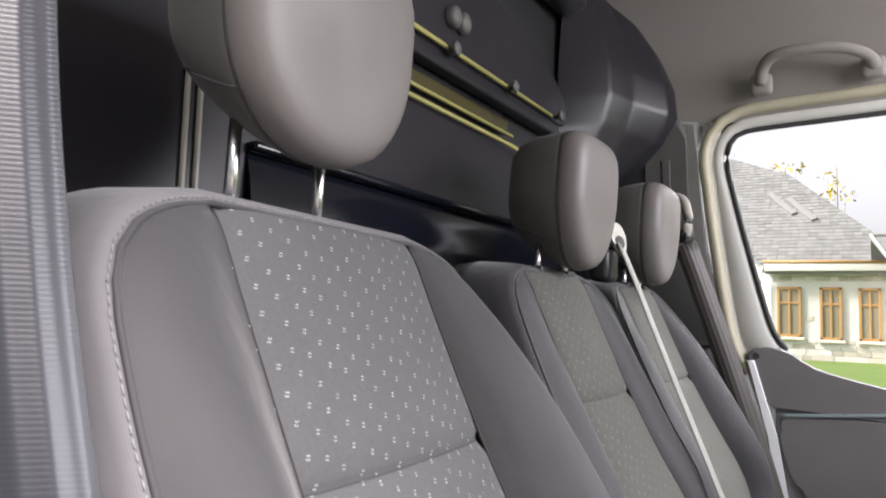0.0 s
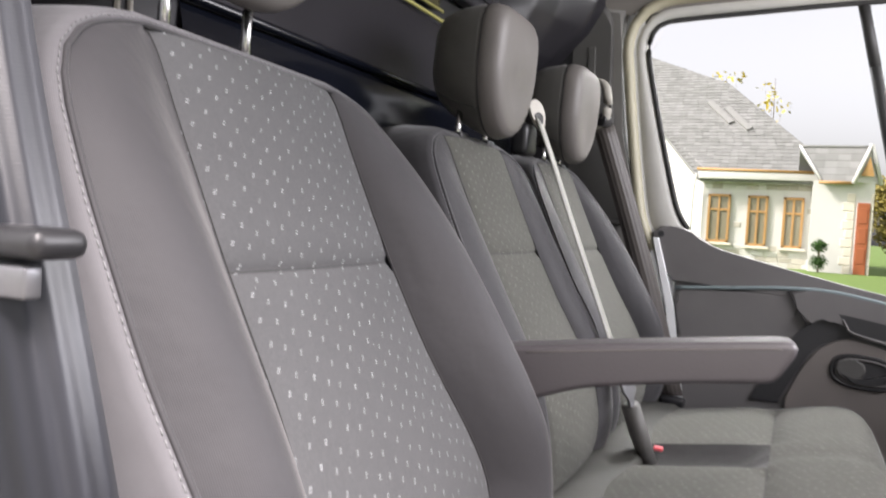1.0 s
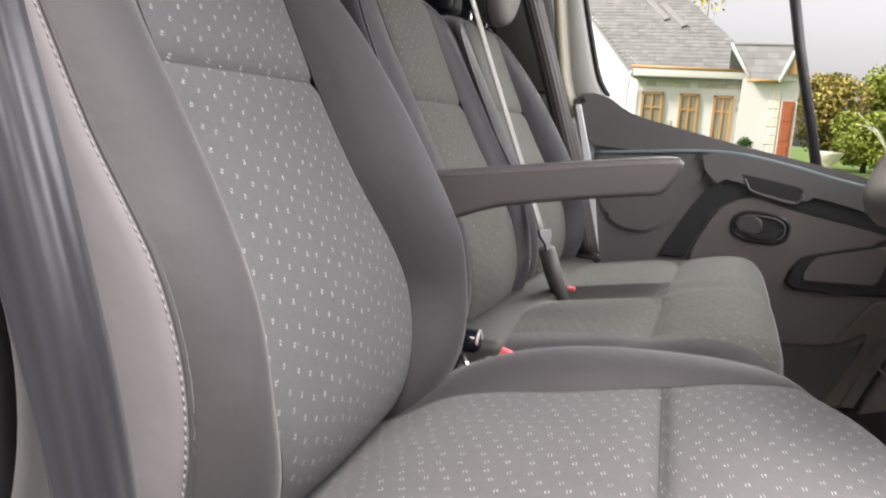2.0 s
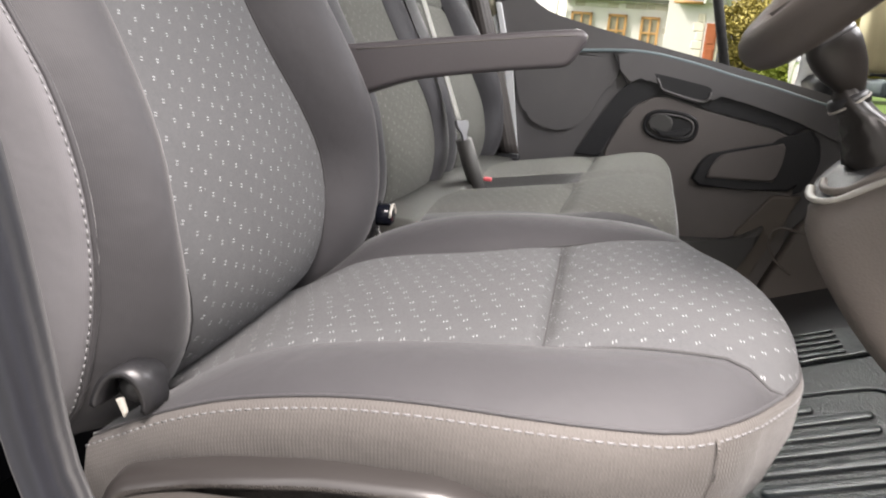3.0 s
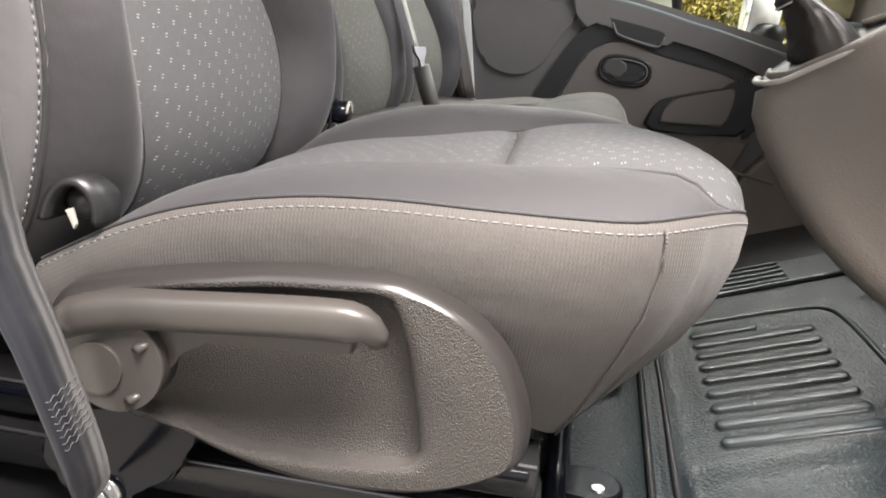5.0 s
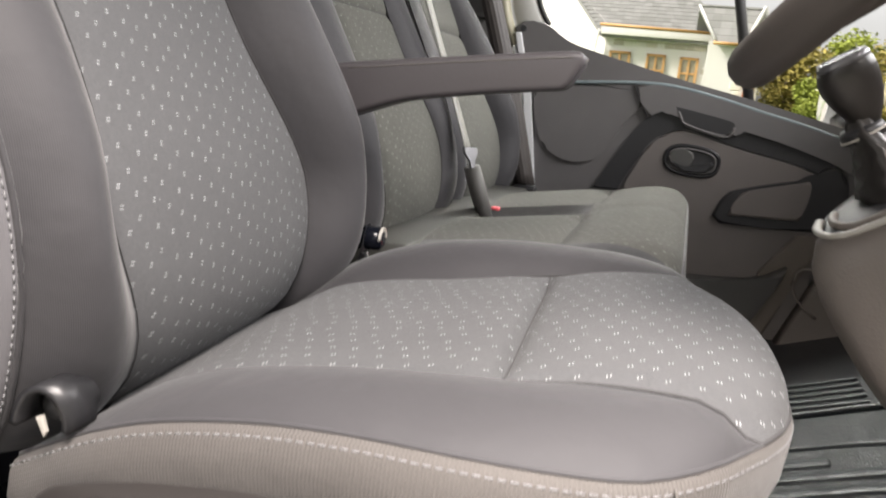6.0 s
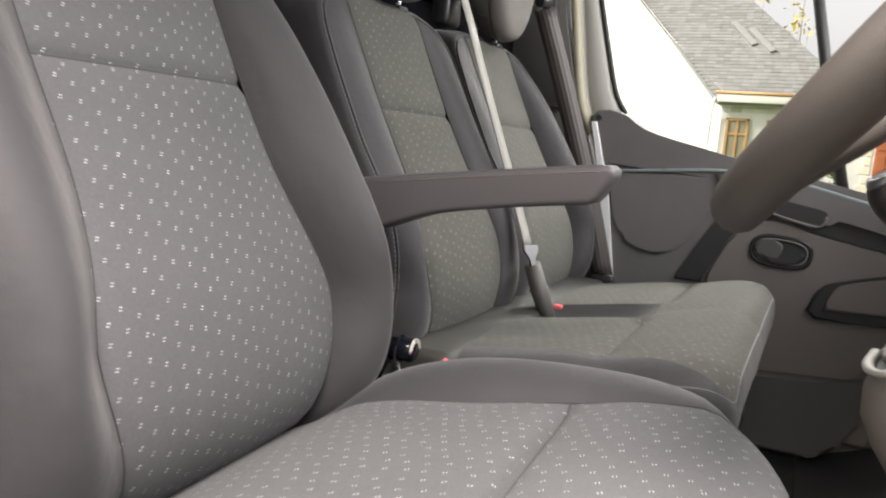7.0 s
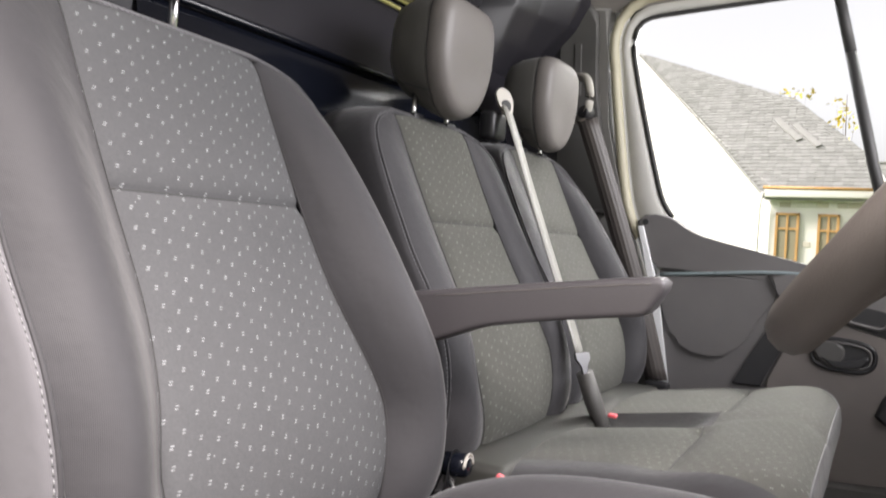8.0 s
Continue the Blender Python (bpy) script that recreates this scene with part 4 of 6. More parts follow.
def plate(outline, y, depth, bevel=0.004):
    """A plate whose outline lies in x, z, from y towards the driver's side by depth."""
    return slab(outline, depth, Matrix.Translation((0, y, 0)) @ XZ, bevel)


def mat_z(x):
    return -0.02 if x < 0.6474 else 0.38 * (x - 0.70)


floor = solo("floor", box(-0.40, 0.62, -0.45, 1.46, -0.08, -0.022, 0.004), PAINTED, "black painted steel cab floor", "floor", "structure")
toe = solo("floor_toe", sheet([[(x, y, z) for y in (-0.45, 0.2, 0.8, 1.46)] for x, z in ((0.60, -0.030), (0.6474, -0.030), (1.02, 0.112), (1.14, 0.22), (1.24, 0.50))]), BLACK, "black toe board of the cab floor", "floor", "structure")

mat_ob = thing("floor_mat", "black moulded rubber floor mat with long ribs", "floor mat")
rows = []
for i in range(34):
    x = 0.612 + 0.0117 * i
    line = []
    for j in range(105):
        y = -0.30 + 0.0125 * j
        z = mat_z(x) + 0.004 + 0.010 * math.exp(-(((x - 0.635) / 0.010) ** 2)) + 0.030 * max(0, (x - 0.955) / 0.04) ** 2 * (j < 80)
        if x > 0.65:
            z -= 0.0028 * math.exp(-(((x - 0.672) / 0.010) ** 2)) * (0.7 + 0.5 * math.sin(17 * y + 1.0))
            z -= 0.009 / (1 + math.exp((y - 0.185 - 0.10 * (x - 0.70)) / 0.007))
            z += 0.0012 * math.sin(31 * y + 19 * x) * math.sin(43 * x - 13 * y) * (y < 0.17 or x < 0.675)
        line.append((x, y, z))
    rows.append(line)
part("mat_sheet", sheet(rows), RUBBER, mat_ob)
part("mat_lower", sheet([[(x, -0.30 + 0.05 * j, z) for j in range(27)] for x, z in ((0.42, -0.014), (0.50, -0.012), (0.56, -0.011), (0.592, -0.012), (0.602, -0.018))]), RUBBER, mat_ob, "smooth lower part of the rubber mat")
for x, z in ((0.606, -0.012), (0.634, -0.004)):
    part("mat_groove", tube([(x, -0.30 + 0.05 * j, z) for j in range(27)], 0.0045, 8), BLACK, mat_ob)
part("mat_fold", tube([(x, 0.83 + 0.03 * (x - 0.6), mat_z(x) + 0.006) for x in (0.65, 0.75, 0.85, 0.95, 1.0)], 0.008, 8), RUBBER, mat_ob)
part("mat_step", tube(spline([(0.936, 0.20, mat_z(0.936) + 0.003), (0.935, 0.40, mat_z(0.935) + 0.004), (0.932, 0.60, mat_z(0.932) + 0.004), (0.915, 0.675, mat_z(0.915) + 0.004), (0.86, 0.695, mat_z(0.86) + 0.004), (0.68, 0.70, mat_z(0.68) + 0.003)], 40), 0.0055, 8), RIBBED, mat_ob, "raised border round the ribs")
rib_data = None
RIB_SLOPE = math.degrees(math.atan(0.38))
spans = [(0.696, 0.804, 0.640, 1.0)] + [(0.6965, 0.881, 0.593 - 0.0490 * k, 1.0) for k in range(8)] + [(0.70 + 0.004 * k, 0.90, 0.84 + 0.030 * k, 0.5) for k in range(6)]
for x0, x1, y, thin in spans:
    if rib_data is None:
        pad = [[((0.106 if a < 10 or a >= 30 else -0.106) + r * math.cos(2 * math.pi * (a + 0.5) / 40), r * math.sin(2 * math.pi * (a + 0.5) / 40), h) for a in range(40)] for r, h in ((0.0140, -0.004), (0.0134, 0.0005), (0.0118, 0.0022), (0.0075, 0.0030), (0.002, 0.0032))]
        rib = part("rib", loft(pad), RIBBED, mat_ob)
        rib_data = rib.data
        lip = [[(0.1055 * (1 if a < 10 or a >= 30 else -1) + r * math.cos(2 * math.pi * (a + 0.5) / 40), r * math.sin(2 * math.pi * (a + 0.5) / 40), h) for a in range(40)] for r, h in ((0.0170, -0.003), (0.0164, -0.0012), (0.0150, -0.0010), (0.0120, -0.0014))]
        lip_data = part("rib_groove", loft(lip), BLACK, rib).data
    else:
        rib = new("rib", rib_data)
        rib.parent = mat_ob
        lip_ob = new("rib_groove", lip_data)
        lip_ob.parent = rib
    length = math.hypot(x1 - x0, 0.38 * (x1 - x0))
    rib.matrix_basis = pose((x0 + x1) / 2, y, mat_z((x0 + x1) / 2) + 0.006, 0, -RIB_SLOPE, 0) @ Matrix.Diagonal((length / 0.24, thin, 1.0, 1))

BX = -0.31
bulk = thing("bulkhead_wall", "glossy black full-height bulkhead behind the seats", "bulkhead", kind="structure")
part("bulkhead_panel", box(BX - 0.03, BX, -0.45, 1.46, -0.05, 1.125, 0.004), BULK, bulk)
part("swage", box(BX, BX + 0.016, 0.10, 1.25, 0.975, 0.987, 0.004), GLOSSBLACK, bulk)
# made-up convex sheet, curved and glossy so the bulkhead shows a highlight
part("glare_panel", sheet([[(BX + 0.001 + 0.012 * (1 - ((z - 0.90) / 0.075) ** 2), y, z) for y in (0.10, 0.4, 0.7, 1.0, 1.25)] for z in [0.826 + 0.0123 * k for k in range(13)]]), GLOSSBLACK, bulk, "added glossy bulge shaped to catch a band of glare")
part("swage", box(BX, BX + 0.006, 0.027, 0.031, 0.3, 1.12, 0.001), BEZEL, bulk)
part("swage", box(BX, BX + 0.006, 0.010, 0.014, 0.3, 1.12, 0.001), BEZEL, bulk)
part("lower_strip", tube(spline([(BX + 0.004, -0.10, 1.131), (BX + 0.004, 0.78, 1.131), (BX + 0.004, 0.80, 1.125), (BX + 0.004, 0.803, 1.108)], 20), 0.0042, 8), YELLOWED, bulk, "yellowish edge strip")
part("lower_strip", tube([(BX + 0.004, -0.10, 1.150), (BX + 0.004, 0.79, 1.150)], 0.0035, 8), YELLOWED, bulk, "yellowish edge strip")
part("recess_strip", box(BX - 0.05, BX - 0.03, -0.45, 0.82, 1.125, 1.21, 0.004), BULK, bulk)
part("middle_strip", box(BX - 0.03, BX - 0.012, -0.10, 0.81, 1.160, 1.186, 0.004), OLIVE, bulk, "yellowish edge strip")
part("header", box(BX - 0.03, BX + 0.0, -0.45, 1.05, 1.205, 1.236, 0.006), BULK, bulk)
part("upper_strip", tube([(BX + 0.006, -0.10, 1.240), (BX + 0.006, 0.98, 1.240)], 0.0045, 8), YELLOWED, bulk, "yellowish edge strip")
part("header_backing", box(BX - 0.06, BX - 0.035, -0.45, 1.46, 1.10, 1.70, 0.004), BLACK, bulk)
lip = [(-0.45, 1.236), (1.04, 1.236)] + curve2([(1.075, 1.240), (1.095, 1.262), (1.075, 1.300), (1.0, 1.335), (0.88, 1.372), (0.72, 1.395), (0.50, 1.410)], 24) + [(-0.45, 1.43)]
YZ = Matrix(((0, 0, 1, BX - 0.012), (1, 0, 0, 0), (0, 1, 0, 0), (0, 0, 0, 1)))
part("overhead_panel", slab(lip, 0.012, YZ, 0.004), BULK, bulk)
part("overhead_shelf", box(BX - 0.03, BX + 0.05, -0.45, 1.10, 1.50, 1.66, 0.03, 3), BULK, bulk)
for y, z in ((0.535, 1.238), (0.765, 1.240), (1.005, 1.245)):
    part("push_clip", merge(tube([(BX + 0.005, y, z - 0.004), (BX + 0.016, y, z), (BX + 0.020, y, z)], [0.004, 0.006, 0.014], 14), tube([(BX + 0.019, y, z), (BX + 0.024, y, z)], [0.013, 0.010], 14)), GREYDARK, bulk, "round plastic push clip")
for y in (0.545, 0.578):
    part("push_clip", tube([(BX - 0.02, y, 1.30), (BX + 0.012, y, 1.297), (BX + 0.018, y, 1.297)], [0.012, 0.019, 0.010], 16), GREYDARK, bulk, "round plastic push clip")

# moulded black overhead corner beside the passenger pillar
rim = [(-0.31, 1.10), (-0.23, 1.160), (-0.155, 1.235), (-0.118, 1.30), (-0.125, 1.375), (-0.165, 1.470), (-0.225, 1.570), (-0.285, 1.665)]
corner_rows = []
for y, k, dz in ((1.345, 1.0, 0.0), (1.285, 0.98, 0.0), (1.225, 0.62, 0.02), (1.15, 0.44, 0.03), (1.09, -0.12, 0.02)):
    corner_rows.append([(BX + (x - BX) * k, y, z + dz * math.sin(math.pi * j / 7)) for j, (x, z) in enumerate(rim)])
mould = sheet(corner_rows)
bmesh.ops.bevel(mould, geom=[e for e in mould.edges if not e.is_boundary], offset=0.009, segments=2, affect="EDGES", profile=0.5)
corner = solo("overhead_corner_trim", mould, BULK, "glossy black moulded overhead corner", "trim", "structure")
part("corner_wall", box(BX - 0.02, -0.17, 1.345, 1.375, -0.05, 1.30, 0.01), BLACK, corner)

# roof lining
roof_rows = []
for x in [-0.36 + 0.09 * k for k in range(21)]:
    roof_rows.append([(x, -0.46, 1.36), (x, -0.42, 1.50), (x, -0.30, 1.60), (x, 0.1, 1.65), (x, 0.5, 1.66), (x, 0.9, 1.65), (x, 1.20, 1.60), (x, 1.31, 1.52), (x, 1.36, 1.42), (x, 1.385, 1.33), (x, 1.392, 1.292)])
solo("ceiling", sheet(roof_rows), HEADLINER, "pale grey felt roof lining", "headliner", "structure")
grab = thing("grab_handle", "pale grey plastic grab handle above the window", "grab handle")
part("handle_bar", tube(spline([(0.075, 1.340, 1.365), (0.082, 1.315, 1.395), (0.11, 1.290, 1.412), (0.17, 1.283, 1.415), (0.24, 1.290, 1.410), (0.29, 1.312, 1.395), (0.305, 1.340, 1.375)], 36), [0.017, 0.0165, 0.016] + [0.0145] * 30 + [0.016, 0.0165, 0.017], 14, 0.85), HEADLINER, grab)
for x, z in ((0.075, 1.362), (0.303, 1.372)):
    part("handle_foot", box(x - 0.024, x + 0.024, 1.330, 1.362, z - 0.022, z + 0.026, 0.010, 3), HEADLINER, grab)

# ---- passenger door and its window ----
door = thing("passenger_door", "closed passenger door with dark grey plastic trim", "door", kind="structure")
base = [(0.095, -0.02), (0.095, 0.622), (0.36, 0.622), (0.50, 0.612), (0.63, 0.598), (0.78, 0.574), (0.90, 0.545), (1.10, 0.49), (1.10, -0.02)]
part("door_panel", plate(base, 1.44, 0.06, 0.006), DOORTRIM, door)
top = curve2([(0.092, 0.612), (0.055, 0.665), (0.035, 0.715), (0.036, 0.740), (0.055, 0.750), (0.085, 0.751), (0.115, 0.747), (0.15, 0.722), (0.20, 0.699), (0.33, 0.668), (0.47, 0.637), (0.64, 0.604), (0.79, 0.572), (0.90, 0.548), (1.08, 0.50)], 46) + [(1.08, 0.47), (0.90, 0.527), (0.78, 0.556), (0.63, 0.586), (0.36, 0.600)]
cap = part("door_top_trim", plate(top, 1.42, 0.05, 0.006), DOORTRIM, door, "dark plastic upper door trim")
# added tube: sky reflected on the beam's top edge, painted in teal
part("sky_glint_line", tube(spline([(0.10, 1.371, 0.598), (0.23, 1.370, 0.609), (0.318, 1.369, 0.617), (0.37, 1.368, 0.620), (0.43, 1.367, 0.6205), (0.49, 1.367, 0.614), (0.58, 1.367, 0.597), (0.66, 1.367, 0.578), (0.75, 1.367, 0.559), (0.87, 1.367, 0.529), (1.0, 1.367, 0.497)], 40), 0.0048, 8), TEAL, cap, "teal line painted as the sky's reflection on the door beam")
part("screw_cap", disc(0.008, 0.004, Matrix.Translation((0.056, 1.371, 0.731)) @ XZ, 16, 0.001), DOORDARK, cap)
lobe = curve2([(0.112, 0.600), (0.105, 0.560), (0.118, 0.494), (0.145, 0.437), (0.195, 0.408), (0.255, 0.407), (0.305, 0.440), (0.345, 0.515), (0.382, 0.571), (0.362, 0.606)], 36)
part("door_inset", plate(lobe, 1.385, 0.014, 0.006), DOORTRIM, door)
band = curve2([(0.288, 0.345), (0.331, 0.429), (0.375, 0.505), (0.410, 0.548), (0.455, 0.566), (0.53, 0.556), (0.60, 0.540), (0.697, 0.522), (0.813, 0.486), (0.868, 0.455), (0.888, 0.415), (0.885, 0.36), (0.86, 0.31)], 44)
inner = curve2([(0.838, 0.30), (0.846, 0.36), (0.842, 0.41), (0.807, 0.451), (0.749, 0.467), (0.608, 0.493), (0.505, 0.518), (0.455, 0.510), (0.420, 0.480), (0.401, 0.452), (0.362, 0.371), (0.352, 0.345)], 40)
part("door_channel", plate(band + inner, 1.385, 0.012, 0.003), DOORDARK, door, "dark recessed channel")
arm_top = [(0.355, 0.616), (0.413, 0.619), (0.472, 0.614), (0.572, 0.597), (0.654, 0.577), (0.749, 0.557), (0.87, 0.527), (1.05, 0.48), (1.05, 0.40)]
arm_top += curve2([(0.90, 0.450), (0.813, 0.484), (0.72, 0.510), (0.675, 0.520), (0.640, 0.527), (0.617, 0.529), (0.607, 0.520), (0.592, 0.506), (0.552, 0.512), (0.512, 0.520), (0.490, 0.528), (0.480, 0.542), (0.470, 0.556), (0.453, 0.561), (0.428, 0.554), (0.401, 0.537)], 44) + [(0.379, 0.573)]
beam = part("door_armrest", plate(arm_top, 1.39, 0.029, 0.009), DOORTRIM, door)
part("beam_joint", tube([(0.357, 1.3625, 0.612), (0.379, 1.3625, 0.574), (0.400, 1.3630, 0.540)], 0.0013, 5), SEAM, beam)
part("beam_joint", tube([(0.703, 1.3625, 0.565), (0.690, 1.3625, 0.543), (0.678, 1.3630, 0.522)], 0.0013, 5), SEAM, beam)
cup = curve2([(0.464, 0.571), (0.50, 0.566), (0.56, 0.556), (0.606, 0.546), (0.607, 0.530), (0.594, 0.516), (0.552, 0.521), (0.512, 0.529), (0.492, 0.535), (0.478, 0.553), (0.464, 0.571)], 40)[:-1]
part("pull_cup", plate(cup, 1.366, 0.0052, 0.001), DOORDARK, beam, "dark recessed pull cup")
part("pull_lip", tube(spline([(0.474, 1.362, 0.560), (0.484, 1.3605, 0.541), (0.494, 1.360, 0.531), (0.552, 1.3595, 0.516), (0.592, 1.360, 0.510), (0.605, 1.3605, 0.521), (0.608, 1.362, 0.536)], 26), 0.0030, 8), DOORTRIM, beam)
center = curve2([(0.366, 0.36), (0.405, 0.448), (0.425, 0.478), (0.460, 0.505), (0.508, 0.513), (0.608, 0.488), (0.749, 0.462), (0.805, 0.446), (0.838, 0.41)], 36) + [(0.842, 0.25), (0.842, 0.02), (0.36, 0.02)]
part("door_middle", plate(center, 1.388, 0.020, 0.004), DOORPALE, door, "brownish grey plastic door lining")


def oval(x, z, rx, rz, tilt, count=36):
    pts = []
    for k in range(count):
        a = 2 * math.pi * k / count
        c, s = math.cos(a), math.sin(a)
        r = (abs(c) ** 2.8 + abs(s) ** 2.8) ** (-1 / 2.8)
        u, v = rx * c * r, rz * s * r
        pts.append((x + u * math.cos(tilt) - v * math.sin(tilt), z + u * math.sin(tilt) + v * math.cos(tilt)))
    return pts


HX, HZ, HT = 0.523, 0.443, -0.06
handle = part("door_handle", hoop([(x, 1.366, z) for x, z in oval(HX, HZ, 0.064, 0.035, HT)], 0.0050, 8), BLACK, door, "oval black door release")
part("handle_bowl", plate(oval(HX, HZ, 0.062, 0.033, HT), 1.372, 0.006, 0.001), DOORDARK, handle)
part("handle_rim", hoop([(x, 1.363, z) for x, z in oval(HX, HZ, 0.056, 0.028, HT)], 0.0026, 8), DOORTRIM, handle)
part("handle_flap", plate(oval(HX - 0.026, HZ + 0.004, 0.030, 0.023, HT, 24), 1.366, 0.010, 0.005), GREYDARK, handle)
part("handle_lip", plate(curve2([(HX - 0.048, HZ - 0.004), (HX - 0.020, HZ - 0.014), (HX + 0.010, HZ - 0.012), (HX + 0.050, HZ + 0.002), (HX + 0.046, HZ - 0.014), (HX + 0.020, HZ - 0.025), (HX - 0.025, HZ - 0.024)], 26), 1.366, 0.012, 0.004), DOORDARK, handle)
pocket = [(0.592, 0.316)] + curve2([(0.604, 0.352), (0.618, 0.374), (0.640, 0.387), (0.72, 0.412), (0.79, 0.432), (0.826, 0.462)], 16) + curve2([(0.848, 0.470), (0.868, 0.452), (0.872, 0.41), (0.864, 0.365), (0.842, 0.322), (0.828, 0.308)], 12) + [(0.71, 0.302), (0.612, 0.298)]
ledge = part("door_pocket", plate(pocket, 1.376, 0.02, 0.008), DOORDARK, door, "dark edged door grip recess")
face = [(0.628, 0.322)] + curve2([(0.634, 0.346), (0.645, 0.372), (0.660, 0.386), (0.72, 0.405), (0.772, 0.420), (0.796, 0.428)], 14) + curve2([(0.803, 0.418), (0.800, 0.375), (0.788, 0.329)], 6)
part("pocket_face", plate(face, 1.358, 0.010, 0.007), DOORPALE, ledge)
low = [(0.47, -0.02), (0.48, 0.146), (0.5075, 0.1526), (0.62, 0.162), (0.70, 0.1695), (0.735, 0.186), (0.782, 0.217), (0.777, 0.195)] + curve2([(0.762, 0.160), (0.745, 0.125), (0.715, 0.062), (0.686, 0.012), (0.650, -0.012), (0.62, -0.02)], 14)
part("lower_bin", plate(low, 1.38, 0.07, 0.010), GREYDARK, door, "dark lower door bin")
part("edge_strip", plate([(0.792, 0.294), (0.862, 0.300), (0.80, 0.150), (0.755, 0.02), (0.70, 0.02), (0.722, 0.190)], 1.370, 0.014, 0.006), EDGESTRIP, door, "lighter brown strip at the door's front edge")
part("kick_panel", plate([(0.77, -0.02), (0.86, 0.22), (0.90, 0.27), (1.05, 0.27), (1.05, -0.02)], 1.37, 0.05, 0.01), DASH, door)

kick_line = spline([(0.864, 1.318, 0.108), (0.825, 1.318, 0.135), (0.800, 1.318, 0.175), (0.802, 1.318, 0.205), (0.816, 1.318, 0.222), (0.86, 1.318, 0.219), (0.93, 1.318, 0.206)], 24)
part("kick_rim", tube(kick_line, 0.0035, 6), DASH, door, "rounded edge of the speaker panel")

# window opening: rounded frame, seal, glass, divider bar
WIN = curve2([(0.118, 0.745), (0.090, 0.790), (0.066, 0.870), (0.030, 1.01), (0.002, 1.13), (-0.010, 1.20), (0.000, 1.245), (0.030, 1.266), (0.10, 1.272), (0.253, 1.278), (0.433, 1.284), (0.62, 1.286)], 50)
lower = [(0.90, 1.22), (1.22, 0.80), (1.30, 0.55), (1.10, 0.49), (0.90, 0.545), (0.78, 0.574), (0.63, 0.602), (0.47, 0.635), (0.33, 0.666), (0.20, 0.697)]
frame_ob = thing("window_1", "passenger side window with rounded grey frame", "window", kind="structure")
part("window_seal", tube([(x, 1.392, z) for x, z in WIN], 0.0062, 8), SEAL, frame_ob, "black rubber window seal")


def outward(line, off, flare=0.0):
    """The line moved outwards, away from the opening; flare widens it towards the lower rear corner."""
    out = []
    for k, (x, z) in enumerate(line):
        (xa, za), (xb, zb) = line[max(k - 1, 0)], line[min(k + 1, len(line) - 1)]
        d = math.hypot(xb - xa, zb - za)
        far = off + (flare * min(1, max(0, (1.16 - z) / 0.42)) if x < 0.2 else 0)
        out.append((x - (zb - za) / d * far, z + (xb - xa) / d * far))
    return out


WLONG = WIN + [(0.75, 1.286), (0.90, 1.23)]


def surround(steps):
    """A moulding swept along the opening; steps give its offset outwards and its depth."""
    lines = [[(x, y, z) for x, z in outward(WLONG, off, 0.045 if off > 0.025 else 0.0)] for off, y in steps]
    return sheet([list(r) for r in zip(*lines)])


part("window_frame", surround(((0.004, 1.402), (0.006, 1.394), (0.010, 1.389), (0.020, 1.386), (0.029, 1.387), (0.032, 1.391), (0.033, 1.40))), FRAME_PALE, frame_ob, "pale grey inner window frame")
part("frame_groove", surround(((0.030, 1.396), (0.034, 1.393), (0.040, 1.393), (0.042, 1.397))), SEAL, frame_ob)
part("frame_ridge", surround(((0.0375, 1.40), (0.039, 1.386), (0.043, 1.378), (0.050, 1.373), (0.058, 1.374), (0.064, 1.380), (0.068, 1.392))), CREAM, frame_ob, "cream outer window surround")
part("divider_bar", tube([(0.500, 1.400, 1.14), (0.560, 1.400, 0.876), (0.632, 1.400, 0.60)], 0.0125, 8), SEAL, frame_ob, "slim dark quarter light bar")
part("divider_bar_top", tube([(0.466, 1.400, 1.287), (0.500, 1.400, 1.14)], 0.0125, 8), SEAL, frame_ob)
glass = Nodes("window_glass")
glass.base(rgb(0.98, 0.99, 0.98), 0.0, 0.0, 0.5)
glass.put(glass.bsdf.inputs["Transmission Weight"], 1.0)
glass.put(glass.bsdf.inputs["IOR"], 1.02)
pane = part("pane", plate([*WIN[::4], *lower], 1.412, 0.003, 0), glass.mat, frame_ob, "clear side glass", False)
pane.visible_shadow = False

# pillar behind the door: painted jamb, inner trim and body skin
jamb = thing("door_pillar", "grey trimmed door pillar with white painted jamb", "pillar", kind="structure")
part("painted_jamb", plate([(0.128, 0.30), (0.108, 0.34), (0.070, 0.585), (0.010, 0.76), (-0.045, 0.985), (-0.070, 1.20), (-0.05, 1.30), (-0.02, 1.30), (-0.035, 1.20), (-0.010, 1.00), (0.040, 0.77), (0.097, 0.59), (0.138, 0.30)], 1.42, 0.03, 0.004), WHITE, jamb)
part("jamb_edge", plate([(0.035, 0.72), (0.052, 0.72), (0.098, 0.555), (0.118, 0.43), (0.138, 0.305), (0.116, 0.300), (0.098, 0.42), (0.080, 0.55)], 1.39, 0.025, 0.003), WHITE, jamb, "white painted door edge")
part("pillar_trim", plate([(0.10, -0.02), (0.09, 0.34), (0.055, 0.58), (-0.005, 0.76), (-0.060, 0.985), (-0.085, 1.20), (-0.075, 1.30), (-0.19, 1.32), (-0.19, -0.02)], 1.43, 0.06, 0.01), PILLAR, jamb, "grey plastic pillar trim")
part("pillar_cover", plate(curve2([(-0.185, 0.75), (-0.19, 1.00), (-0.195, 1.22), (-0.18, 1.29), (-0.145, 1.315), (-0.11, 1.30), (-0.098, 1.24), (-0.092, 1.10), (-0.075, 0.98), (-0.03, 0.75)], 36), 1.37, 0.03, 0.012), GREYDARK, jamb, "dark grey upper pillar cover")
